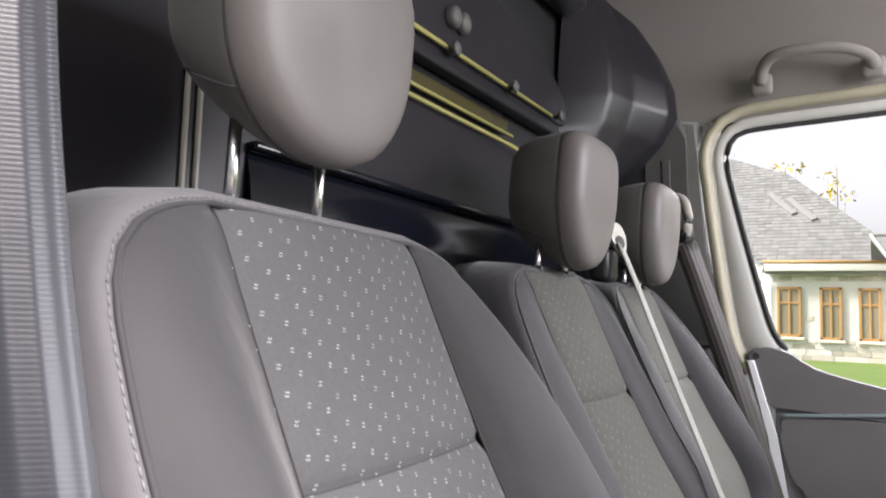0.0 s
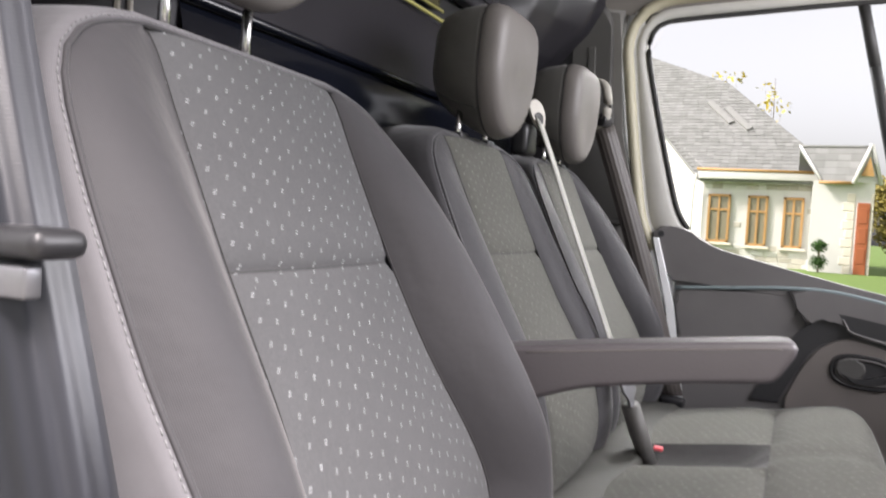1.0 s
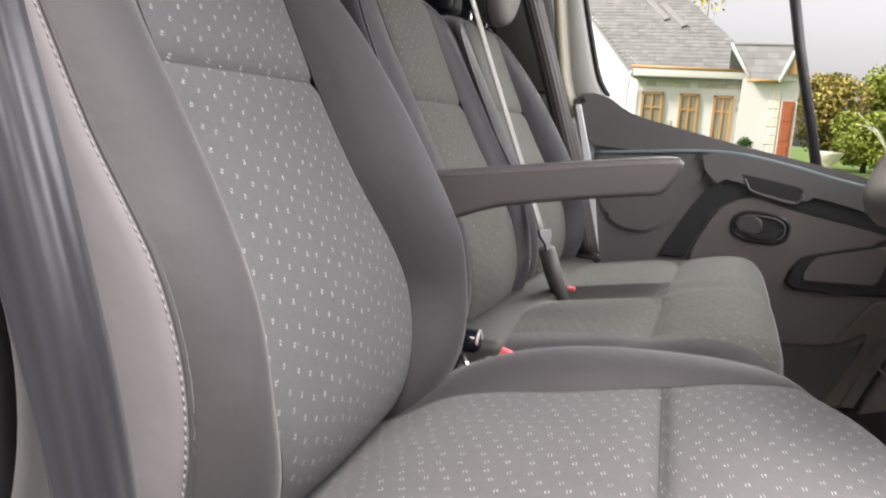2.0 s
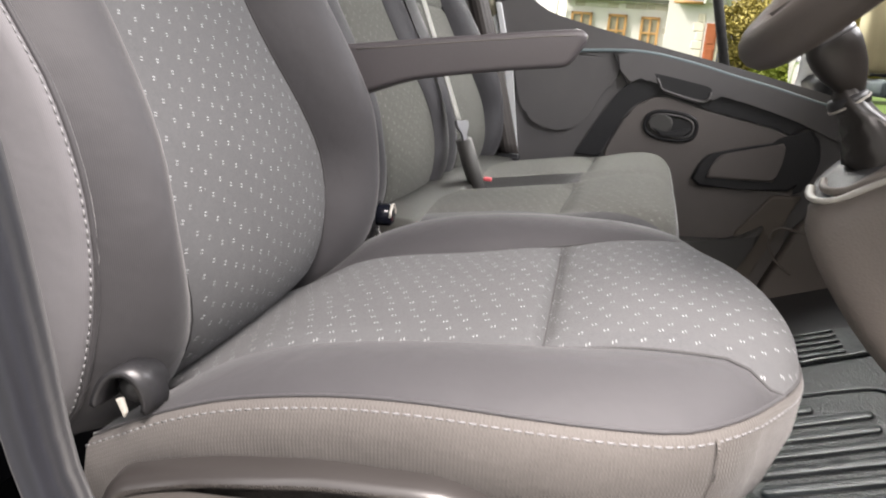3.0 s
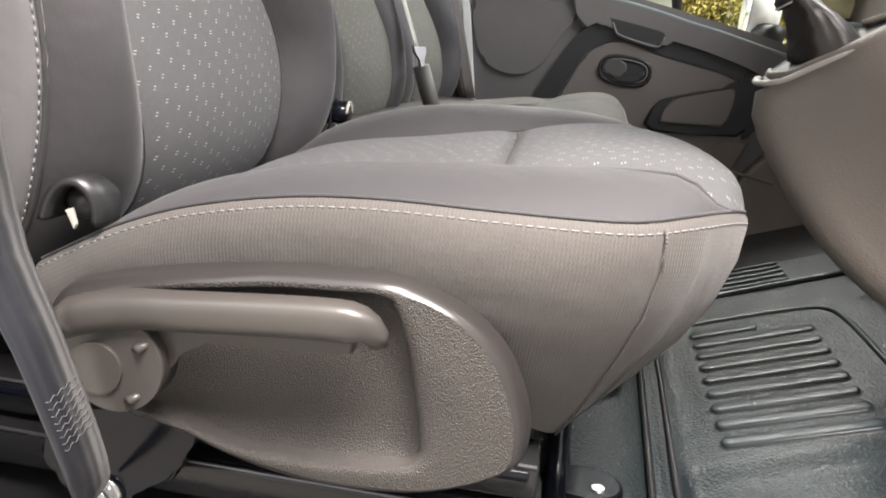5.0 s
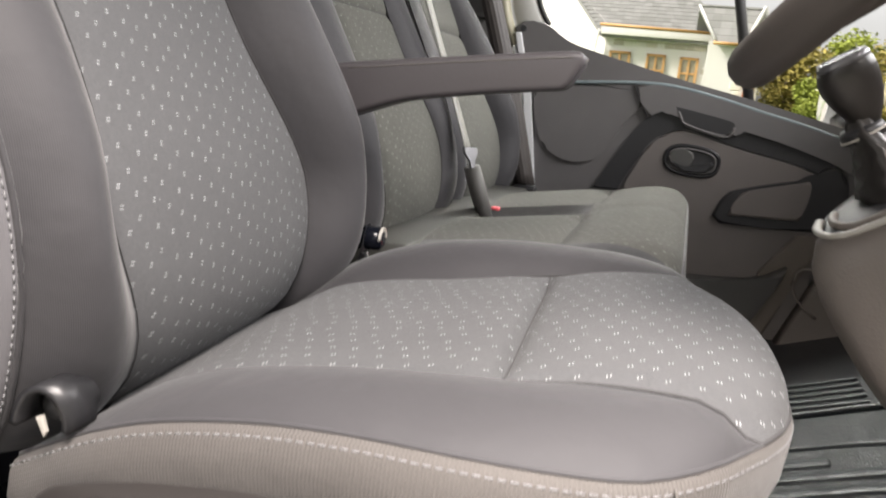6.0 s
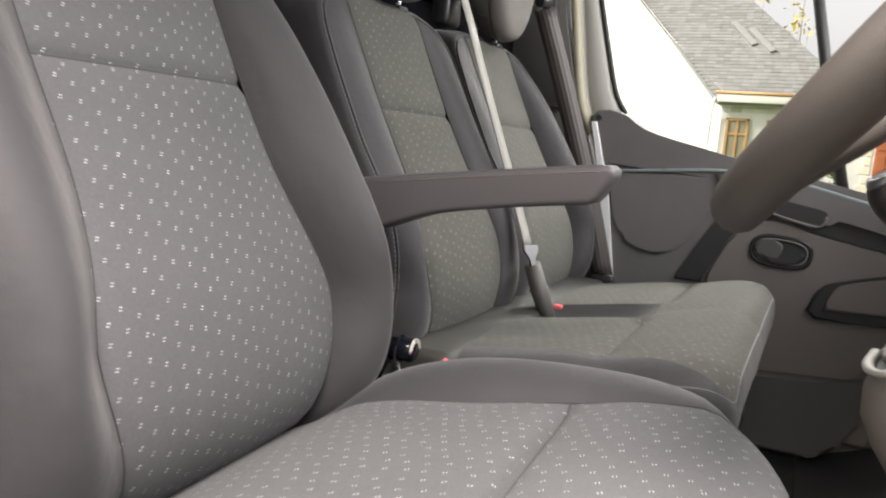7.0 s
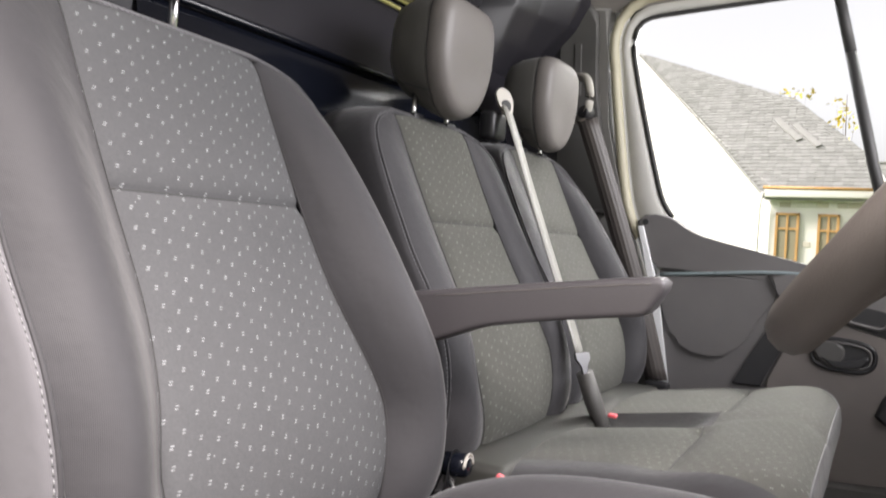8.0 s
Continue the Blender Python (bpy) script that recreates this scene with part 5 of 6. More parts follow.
part("pillar_slot", plate([(-0.150, 1.06), (-0.155, 1.20), (-0.135, 1.20), (-0.130, 1.06)], 1.341, 0.004, 0.002), GREYDARK, jamb)
body = solo("body_side", plate([(-0.40, -0.60), (-0.40, 1.70), (-0.03, 1.70), (-0.03, 1.30), (-0.035, 1.20), (-0.010, 1.00), (0.04, 0.77), (0.07, 0.60), (0.10, 0.45), (1.30, 0.45), (1.30, -0.60)], 1.52, 0.05, 0.01), WHITE, "white painted van body side", "van body", "structure")
header = solo("body_header", plate([(-0.03, 1.305), (-0.03, 1.70), (1.2, 1.70), (1.0, 1.305)], 1.47, 0.06, 0.01), HEADLINER, "pale grey door header lining", "trim", "structure")
solo("wall_driver_side", merge(box(-0.40, -0.03, -0.47, -0.40, -0.60, 1.70, 0.01), box(-0.40, 1.2, -0.47, -0.42, 1.42, 1.70, 0.01), box(-0.40, 1.3, -0.47, -0.44, -0.60, -0.03, 0.01)), WHITE, "white painted driver's door surround", "van body", "structure")
solo("roof_skin", box(-0.42, 1.30, -0.48, 1.55, 1.70, 1.73, 0.01), WHITE, "white van roof", "van body", "structure")

# ---- dashboard, gear lever, steering wheel ----
dash = thing("dashboard", "brownish grey dashboard with central gear console", "dashboard")
con = []
for y, ins in ((0.185, 0.03), (0.19, 0.0), (0.208, -0.019), (0.25, -0.014), (0.30, 0.0), (0.36, 0.016), (0.43, 0.045), (0.52, 0.08), (0.545, 0.11)):
    prof = spline([(0.664 + ins, y, 0.452), (0.662 + ins, y, 0.436), (0.680 + ins, y, 0.395), (0.738 + ins, y, 0.318), (0.805 + ins, y, 0.258), (0.87 + ins, y, 0.225), (1.0, y, 0.20)], 18)
    con.append([*prof, Vector((1.15, y, 0.30)), Vector((1.15, y, 0.66 - ins * 0.2)), Vector((0.90, y, 0.615 - ins * 0.3)), Vector((0.78 + ins * 0.5, y, 0.538 - ins * 0.2))])
part("console", loft(con), DASH, dash, "brownish grey plastic console")
bez = [(0.658, 0.29, 0.467), (0.650, 0.25, 0.463), (0.652, 0.218, 0.463), (0.668, 0.206, 0.468), (0.70, 0.203, 0.488), (0.754, 0.203, 0.517), (0.82, 0.21, 0.550), (0.84, 0.30, 0.568), (0.80, 0.38, 0.552), (0.72, 0.39, 0.508), (0.678, 0.35, 0.478), (0.658, 0.29, 0.467)]
part("gear_bezel", tube(spline(bez, 60)[:42], 0.0058, 10, 0.6), BEZEL, dash, "pale satin gear surround")
part("tray_floor", sheet([[(x * (1 - f) + 0.74 * f, y * (1 - f) + 0.30 * f, (z - g) * (1 - f) + 0.510 * f) for f, g in ((0, 0.003), (0.05, 0.006), (0.13, 0.006), (0.6, 0.004), (1, 0))] for x, y, z in spline(bez, 60)]), DOORDARK, dash, "dark gear tray")
part("gear_tray", tube(spline([(0.744 + (x - 0.744) * 0.86, 0.30 + (y - 0.30) * 0.84, z + 0.003 + (0.744 - x) * 0.075) for x, y, z in bez], 60)[:42], 0.0045, 8), DASH, dash, "inner rim of the gear surround")
part("dash_top", box(1.00, 1.28, -0.40, 1.38, 0.55, 0.90, 0.06, 4), DASH, dash)
# cream here stands for sun falling on the dash end
end_panel = part("dash_end", box(0.905, 1.27, 1.24, 1.37, 0.605, 0.88, 0.035, 4), DASH_SUNLIT, dash, "end of the dashboard with sunlight painted in as cream")
part("dash_ledge", box(0.93, 1.27, 1.14, 1.37, 0.560, 0.598, 0.010, 3), TEAL, dash, "satin ledge below the end panel")
part("ledge_line", tube([(0.925, 1.236, 0.606), (1.24, 1.236, 0.612)], 0.004, 6), BLACK, dash)
vent = part("end_vent", tube([(0.965, 1.215, 0.690), (1.10, 1.215, 0.690)], 0.030, 18), BLACK, end_panel, "round black ribbed air vent")
for k in range(4):
    part("vent_ring", hoop([(0.968 + 0.026 * k + 0.006 * math.cos(a), 1.215 - 0.033 * math.cos(a), 0.690 + 0.036 * math.sin(a)) for a in [2 * math.pi * i / 24 for i in range(24)]], 0.0035, 6), BEZEL, vent)
part("dash_lower", box(1.02, 1.25, -0.40, 1.38, 0.25, 0.56, 0.04, 3), DASH, dash)
gear = thing("gear_lever", "black gear lever with leather gaiter", "gear lever")
GY = 0.335
rings = []
for z, r, cx in ((0.478, 0.054, 0.752), (0.488, 0.056, 0.750), (0.498, 0.053, 0.746), (0.508, 0.054, 0.742), (0.519, 0.049, 0.736), (0.530, 0.048, 0.730), (0.540, 0.043, 0.722), (0.549, 0.041, 0.714), (0.557, 0.035, 0.705), (0.564, 0.027, 0.697), (0.572, 0.021, 0.691), (0.584, 0.017, 0.683)):
    rings.append([(cx + r * math.cos(2 * math.pi * k / 28) * (1 + 0.06 * math.sin(k * 2.2 + z * 260)), GY + r * math.sin(2 * math.pi * k / 28) * (1 + 0.06 * math.cos(k * 1.7)), z - 0.25 * r * math.cos(2 * math.pi * k / 28)) for k in range(28)])
GAITER = mottled("gaiter_leather", (0.026, 0.023, 0.021), 0.36, 0.25, 30, 200, 0.4)
part("gaiter", loft(rings), GAITER, gear, "creased black leather gaiter")
part("collar", tube([(0.692, GY, 0.560), (0.687, GY, 0.568), (0.684, GY, 0.573)], [0.023, 0.0245, 0.021], 20), BLACK, gear)
part("collar_ring", tube([(0.690, GY, 0.5635), (0.6885, GY, 0.5655)], 0.0252, 24), BEZEL, gear, "bright collar ring")
KNOB_M = pose(0.691, GY, 0.575, 6, -27, 0) @ Matrix.Diagonal((0.92, 0.95, 0.92, 1))
rings = []
for h, rx, ry, lean in ((0.0, 0.014, 0.014, 0.0), (0.010, 0.018, 0.017, 0.0), (0.022, 0.0235, 0.021, -0.001), (0.036, 0.0290, 0.024, -0.003), (0.052, 0.0325, 0.026, -0.005), (0.066, 0.0330, 0.0265, -0.006), (0.076, 0.0310, 0.0255, -0.006), (0.083, 0.0265, 0.0225, -0.006), (0.086, 0.0200, 0.0170, -0.006)):
    ring = []
    for k in range(28):
        c, v = math.cos(2 * math.pi * k / 28), math.sin(2 * math.pi * k / 28)
        r = (abs(c) ** 2.8 + abs(v) ** 2.8) ** (-1 / 2.8)
        ring.append(KNOB_M @ Vector((lean + rx * c * r, ry * v * r, h + 0.10 * rx * c * r)))
    rings.append(ring)
knob_ob = part("knob", loft(rings), GAITER, gear, "rounded black leather gear knob")


def knob_top(r0, lift):
    pts = []
    for k in range(28):
        c, v = math.cos(2 * math.pi * k / 28), math.sin(2 * math.pi * k / 28)
        r = (abs(c) ** 2.8 + abs(v) ** 2.8) ** (-1 / 2.8) * r0
        pts.append(KNOB_M @ Vector((-0.006 + 0.0290 * c * r, 0.0240 * v * r, lift + 0.0029 * c * r)))
    return pts


part("knob_bezel", loft([knob_top(1.0, 0.079), knob_top(1.02, 0.082), knob_top(0.94, 0.0875), knob_top(0.80, 0.0885), knob_top(0.74, 0.0870)]), TONGUE, knob_ob, "satin chrome rim on the knob")
part("knob_plate", loft([knob_top(0.76, 0.0872), knob_top(0.72, 0.0880), knob_top(0.4, 0.0886)]), GLOSSBLACK, knob_ob, "glossy dark shift plate")

wheel = thing("steering_wheel", "grey steering wheel with thick grained rim", "steering wheel", (0.665, 0.0, 0.755))
WM = Matrix.Rotation(radians(-50), 4, "Y")
rim = [WM @ Vector((0.19 * math.cos(2 * math.pi * k / 64), 0.19 * math.sin(2 * math.pi * k / 64), 0)) for k in range(65)]
WHEEL = grained("wheel_vinyl", (0.050, 0.043, 0.038), 0.55, 700, 0.12)
part("rim", tube(rim, 0.0175, 12), WHEEL, wheel)
for a in (-90, 90, 150, 165, 180, 195, 210):
    d = Vector((math.cos(radians(a)), math.sin(radians(a)), 0))
    part("spoke", tube([WM @ (d * 0.06 + Vector((0, 0, -0.02))), WM @ (d * 0.12 + Vector((0, 0, -0.012))), WM @ (d * 0.185)], [0.030, 0.026, 0.022], 10, 0.5), WHEEL, wheel)
part("hub", loft([[WM @ Vector((r * math.cos(2 * math.pi * k / 28), 0.85 * r * math.sin(2 * math.pi * k / 28), h)) for k in range(28)] for h, r in ((-0.06, 0.06), (-0.04, 0.095), (-0.005, 0.100), (0.006, 0.088), (0.010, 0.055))]), WHEEL, wheel)
part("column", tube([WM @ Vector((0, 0, -0.04)), WM @ Vector((0, 0, -0.36))], 0.05, 16), BLACK, wheel)
part("stalk", tube(spline([(0.03, 0.03, -0.05), (0.02, 0.14, -0.035), (0.015, 0.21, -0.03)], 12), 0.008, 8), BLACK, wheel)
# ---- outside ----


def leafy(name, color, spread=0.35):
    n = Nodes(name)
    info = n.t.nodes.new("ShaderNodeNewGeometry")
    f = info.outputs["Random Per Island"]
    a = n.mix(f, rgb(*[c * 0.68 for c in color]), rgb(*[min(1, c * 1.35) for c in color]))
    n.base(a, 0.6, 0, 0.3)
    return n.mat


LAWN = mottled("lawn_grass", (0.105, 0.170, 0.03), 0.9, 0.35, 0.8, 30, 0.4, 0.02)
# raised in brightness so that the ground throws light up through the doorway
GRAVEL = mottled("driveway", (0.38, 0.355, 0.325), 0.95, 0.3, 2, 60, 0.5, 0.01)
RENDERED = mottled("white_render", (0.56, 0.55, 0.52), 0.85, 0.05, 1.5, 40, 0.3, 0.01)
STONE = mottled("pale_stone", (0.62, 0.57, 0.48), 0.9, 0.3, 3, 40, 0.4, 0.01)
LEAD = mottled("lead_flashing", (0.55, 0.55, 0.54), 0.5, 0.15)
ROOFLIGHT = mottled("roof_light_frame", (0.22, 0.22, 0.21), 0.7, 0.2)
SLATE = Nodes("roof_slate")
isl = SLATE.t.nodes.new("ShaderNodeNewGeometry").outputs["Random Per Island"]
SLATE.base(SLATE.mix(SLATE.math("MULTIPLY_ADD", SLATE.noise(2.0, 4), 0.5, SLATE.math("MULTIPLY", isl, 0.5)), SLATE.mix(SLATE.noise(0.9, 5, 0.65), rgb(0.10, 0.105, 0.09), rgb(0.16, 0.16, 0.155)), rgb(0.25, 0.252, 0.243)), 0.75)
WOOD = mottled("window_wood", (0.38, 0.215, 0.075), 0.5, 0.2, 6, 80, 0.2)
DOORWOOD = mottled("door_wood", (0.30, 0.085, 0.03), 0.5, 0.2, 6, 80, 0.2)
PANE = Nodes("house_pane")
PANE.base(rgb(0.22, 0.20, 0.14), 0.08, 0, 0.6)


def ground_z(y):
    t = min(1, max(0, (y - 3.0) / 17.0))
    return -0.62 + 0.52 * t * t * (3 - 2 * t)


ys = [-400, -100, -30, -10, -3, 0, 3, 5, 7, 9, 11, 13, 15, 17, 19, 21, 24, 30, 60, 200, 900]
xs = [-900, -200, -60, -20, -8, -3, 0, 3, 8, 20, 60, 200, 900]
solo("ground", sheet([[(x, y, ground_z(y)) for x in xs] for y in ys]), LAWN, "green lawn around the house", "ground", "structure")
# out of view; works as a reflector for the seat's lower parts
solo("driveway", sheet([[(x, y, ground_z(y) + 0.012) for x in (-9, -4, 0, 4, 9)] for y in (-12, -6, -2, 0, 3, 6, 9)]), GRAVEL, "unseen gravel driveway, pale to bounce light into the cab", "driveway", "structure")

house = thing("house", "white cottage with slate roof and brown wooden windows", "house")
G = -0.12


def wall(outline, y, depth, material, name="wall", parent=None):
    return part(name, plate(outline, y, depth, 0.0), material, parent or house, "", False)


HY = 23.6
front_wall = wall([(-2.42, G - 0.5), (-2.42, 2.62), (1.9, 2.62), (1.9, G - 0.5)], HY + 0.4, 0.4, RENDERED)
gable = bmesh.new()
pts = [(-2.42, HY, 2.78), (-4.72, 26.1, 4.85), (-9.0, 31.3, 9.2), (-9.0, 31.3, G - 0.5), (-2.42, HY, G - 0.5)]
gable.faces.new([gable.verts.new(p) for p in pts])
ext = bmesh.ops.extrude_face_region(gable, geom=list(gable.faces))
bmesh.ops.translate(gable, vec=(0.2, 0.25, 0), verts=[g for g in ext["geom"] if isinstance(g, bmesh.types.BMVert)])
part("gable_wall", gable, RENDERED, house, "white rendered gable wall", False)

# slates laid in courses over the main slope
SLOPE = 0.84


def roof_edge(y):
    """Where the slope begins and ends along x at depth y."""
    lo = np.interp(y, [23.3, 26.1, 31.3], [-2.55, -4.72, -9.0])
    hi = np.interp(y, [23.3, 24.6, 27.7, 27.8, 31.3], [0.75, 0.35, -2.33, -2.6, -9.0])
    return lo, hi


deck = bmesh.new()
corner_pts = [(-2.55, 23.3), (0.75, 23.3), (0.35, 24.6), (-2.33, 27.7), (-2.6, 27.8), (-9.0, 31.3), (-4.72, 26.1)]
deck.faces.new([deck.verts.new((x, y, 2.76 + SLOPE * (y - HY) - 0.03)) for x, y in corner_pts])
ext = bmesh.ops.extrude_face_region(deck, geom=list(deck.faces))
bmesh.ops.translate(deck, vec=(0, 0, -0.1), verts=[g for g in ext["geom"] if isinstance(g, bmesh.types.BMVert)])
roof = part("roof", deck, SLATE.mat, house, "weathered grey slate roof", False)
rng = random.Random(4)
verts, faces = [], []


def slate(x0, x1, y, step, lift, z_of, edge=None):
    n = len(verts)
    t = 0.012 + rng.random() * 0.008
    for yy, up in ((y, lift + t), (y + step * 1.15, 0.004)):
        lo, hi = edge(yy) if edge else (x0, x1)
        verts.extend([(min(hi, max(lo, x0)), yy, z_of(yy) + up), (min(hi, max(lo, x1)), yy, z_of(yy) + up)])
    verts.extend([(x0, y, z_of(y) - 0.01), (x1, y, z_of(y) - 0.01)])
    faces.extend([(n, n + 1, n + 3, n + 2), (n + 4, n + 5, n + 1, n)])


row, y = 0, 23.25
while y < 31.0:
    lo, hi = roof_edge(y)
    x = lo - (0.12 if row % 2 else 0.0)
    while x < hi:
        w = 0.24 + rng.uniform(-0.03, 0.03)
        if x + w > lo:
            slate(max(lo, x), min(hi, x + w - 0.012), y, 0.15, rng.random() * 0.014, lambda v: 2.76 + SLOPE * (v - HY), roof_edge)
        x += w
    y += 0.15
    row += 1
me = bpy.data.meshes.new("slates")
me.from_pydata(verts, [], faces)
me.materials.append(SLATE.mat)
slates = new("slates", me)
slates.parent = roof
tagged(slates, "courses of overlapping grey slates", kind="stuff")
up = Vector((-0.63, 0.78, 0.78 * SLOPE)).normalized()
normal = Vector((0, -SLOPE, 1)).normalized()
wide = up.cross(normal).normalized()
for x, y in ((-2.35, 26.1), (-1.75, 25.8)):
    at = Matrix.Translation((x, y, 2.79 + SLOPE * (y - HY)))
    turn_w = Matrix((wide, up, normal)).transposed().to_4x4()
    part("roof_window", slab([(-0.10, -0.8), (0.10, -0.8), (0.10, 0.8), (-0.10, 0.8)], 0.06, at @ turn_w, 0.01), ROOFLIGHT, house, "narrow grey roof light")
part("gutter", tube([(-2.60, 23.20, 2.745), (0.72, 23.20, 2.70)], 0.045, 10), WOOD, house, "brown gutter")
part("fascia", box(-2.55, 0.72, 23.19, 23.34, 2.46, 2.69, 0.01), RENDERED, house)
part("downpipe", tube([(-2.62, 23.3, 2.6), (-2.70, 23.45, 2.2), (-2.70, 23.45, G)], 0.04, 8), RENDERED, house)


def house_window(x0, x1, z0, z1, y, bars=2):
    w = part("window", box(x0, x1, y - 0.05, y + 0.05, z0, z1, 0.0), PANE.mat, house, "brown wooden casement window", False)
    fw = 0.075
    for a, b, c, d in ((x0, x0 + fw, z0, z1), (x1 - fw, x1, z0, z1), (x0, x1, z0, z0 + fw), (x0, x1, z1 - fw, z1)):
        part("window_frame", box(a, b, y - 0.09, y - 0.04, c, d, 0.008), WOOD, w, "", False)
    for k in range(1, bars + 1):
        x = x0 + (x1 - x0) * k / (bars + 1)
        part("mullion", box(x - 0.03, x + 0.03, y - 0.085, y - 0.045, z0, z1, 0.006), WOOD, w, "", False)
    part("transom", box(x0, x1, y - 0.083, y - 0.045, z0 + 0.68 * (z1 - z0) - 0.03, z0 + 0.68 * (z1 - z0) + 0.03, 0.006), WOOD, w, "", False)
    part("window_sill", box(x0 - 0.08, x1 + 0.08, y - 0.14, y - 0.03, z0 - 0.08, z0, 0.01), STONE, w, "", False)


house_window(-2.25, -1.60, 0.55, 2.02, HY, 1)
house_window(-1.12, -0.55, 0.50, 2.01, HY, 1)
house_window(-0.14, 0.42, 0.50, 1.99, HY, 1)
WALL_STONES = [mottled("wall_stone", c, 0.9, 0.12, 4, 50, 0.4, 0.01) for c in ((0.52, 0.51, 0.47), (0.46, 0.43, 0.37), (0.57, 0.56, 0.53), (0.39, 0.365, 0.31))]
for course in range(16):
    z, x = G + 0.165 * course, -2.38 - 0.12 * (course % 2)
    while x < 0.58:
        w = rng.uniform(0.20, 0.40)
        if x > -2.45 and not any(a - w - 0.06 < x < b + 0.06 and 0.24 < z < 2.05 for a, b in ((-2.25, -1.60), (-1.12, -0.55), (-0.14, 0.42))):
            part("stone", box(x, x + w - 0.012, HY - rng.uniform(0.008, 0.022), HY + 0.02, z, z + 0.152, 0.01, 1), rng.choice(WALL_STONES), front_wall, "", False)
        x += w

# porch wing: ridge along the front, gable towards the drive
PY = 22.6
wing = part("porch", box(0.60, 2.10, PY, HY, G - 0.5, 2.45, 0.0), RENDERED, house, "white porch wing", False)
pr = bmesh.new()
prof = [(PY - 0.18, 2.42), (PY + 0.5, 3.42), (PY + 1.3, 2.42), (PY + 1.3, 2.34), (PY + 0.5, 3.32), (PY - 0.18, 2.34)]


def porch_edge(y):
    """The valley and the verge that bound the porch slope at this depth."""
    f = min(1, max(0, (y - PY + 0.18) / 0.68))
    return 0.79 - 0.60 * f, 1.56 + 0.38 * f


a = [pr.verts.new((porch_edge(y)[0], y, z)) for y, z in prof]
b = [pr.verts.new((porch_edge(y)[1], y, z)) for y, z in prof]
pr.faces.new(a[::-1])
pr.faces.new(b)
for i in range(6):
    k = (i + 1) % 6
    pr.faces.new((a[i], a[k], b[k], b[i]))
part("porch_roof", pr, SLATE.mat, house, "slate porch roof", False)
verts, faces = [], []
y = PY - 0.2
row = 0
while y < PY + 0.48:
    left, right = porch_edge(y)
    x = left - (0.15 if row % 2 else 0)
    while x < right - 0.02:
        slate(max(left, x), min(right, x + 0.285), y, 0.14, rng.random() * 0.012, lambda v: 2.42 + 1.47 * (v - PY + 0.18), porch_edge)
        x += 0.30
    y += 0.14
    row += 1
me = bpy.data.meshes.new("porch_slates")
me.from_pydata(verts, [], faces)
me.materials.append(SLATE.mat)
ps = new("porch_slates", me)
ps.parent = house
tagged(ps, "courses of overlapping grey slates", kind="stuff")
part("ridge_tiles", tube([(0.19 + 0.177 * k, PY + 0.5, 3.44) for k in range(11)], 0.045, 8), SLATE.mat, house)
part("valley_flashing", tube([(0.78, PY - 0.17, 2.46), (0.19, PY + 0.5, 3.46)], 0.035, 6), LEAD, house, "pale lead valley")
APEX = Vector((1.95, PY + 0.02, 3.44))
FEET = (Vector((1.56, PY - 0.20, 2.40)), Vector((2.25, PY + 0.10, 2.40)))
head = bmesh.new()
tri = [head.verts.new(p) for p in (FEET[0], FEET[1], APEX)]
head.faces.new(tri)
ext = bmesh.ops.extrude_face_region(head, geom=list(head.faces))
bmesh.ops.translate(head, vec=(0, 0.25, 0), verts=[g for g in ext["geom"] if isinstance(g, bmesh.types.BMVert)])
porch_gable = part("porch_gable", head, RENDERED, house, "small white gable over the front door", False)
part("gable_glazing", slab([(-0.17, 0.0), (0.15, 0.0), (0.03, 0.52)], 0.04, Matrix.Translation((1.90, PY - 0.12, 2.58)) @ Matrix(((1, 0, 0, 0), (0, 0, -1, 0), (0, 1, 0, 0), (0, 0, 0, 1))), 0.0), WOOD, porch_gable, "brown boarded gable infill", False)
for foot in FEET:
    part("bargeboard", tube([foot + Vector((0, -0.05, -0.04)), APEX + Vector((0, -0.08, 0.0))], 0.055, 6), RENDERED, porch_gable)
part("porch_gutter", tube([(0.72, PY - 0.22, 2.38), (1.53, PY - 0.22, 2.38)], 0.045, 8), WOOD, house, "brown gutter")
hd = part("front_door", box(1.72, 2.02, PY - 0.05, PY + 0.02, G - 0.05, 1.86, 0.01), DOORWOOD, house, "reddish brown wooden front door", False)
for z in (0.2, 0.75, 1.3):
    part("door_board", box(1.77, 1.97, PY - 0.065, PY - 0.04, z, z + 0.42, 0.01), DOORWOOD, hd, "", False)
for k in range(9):
    for x in (1.36, 2.04):
        w = 0.30 if k % 2 else 0.20
        x0 = x + (0.30 - w) if x < 1.5 else x
        part("quoin", box(x0, min(2.105, x0 + w), PY - 0.02, PY + 0.03, G + 0.25 * k, G + 0.25 * k + 0.23, 0.015), STONE, house, "", False)


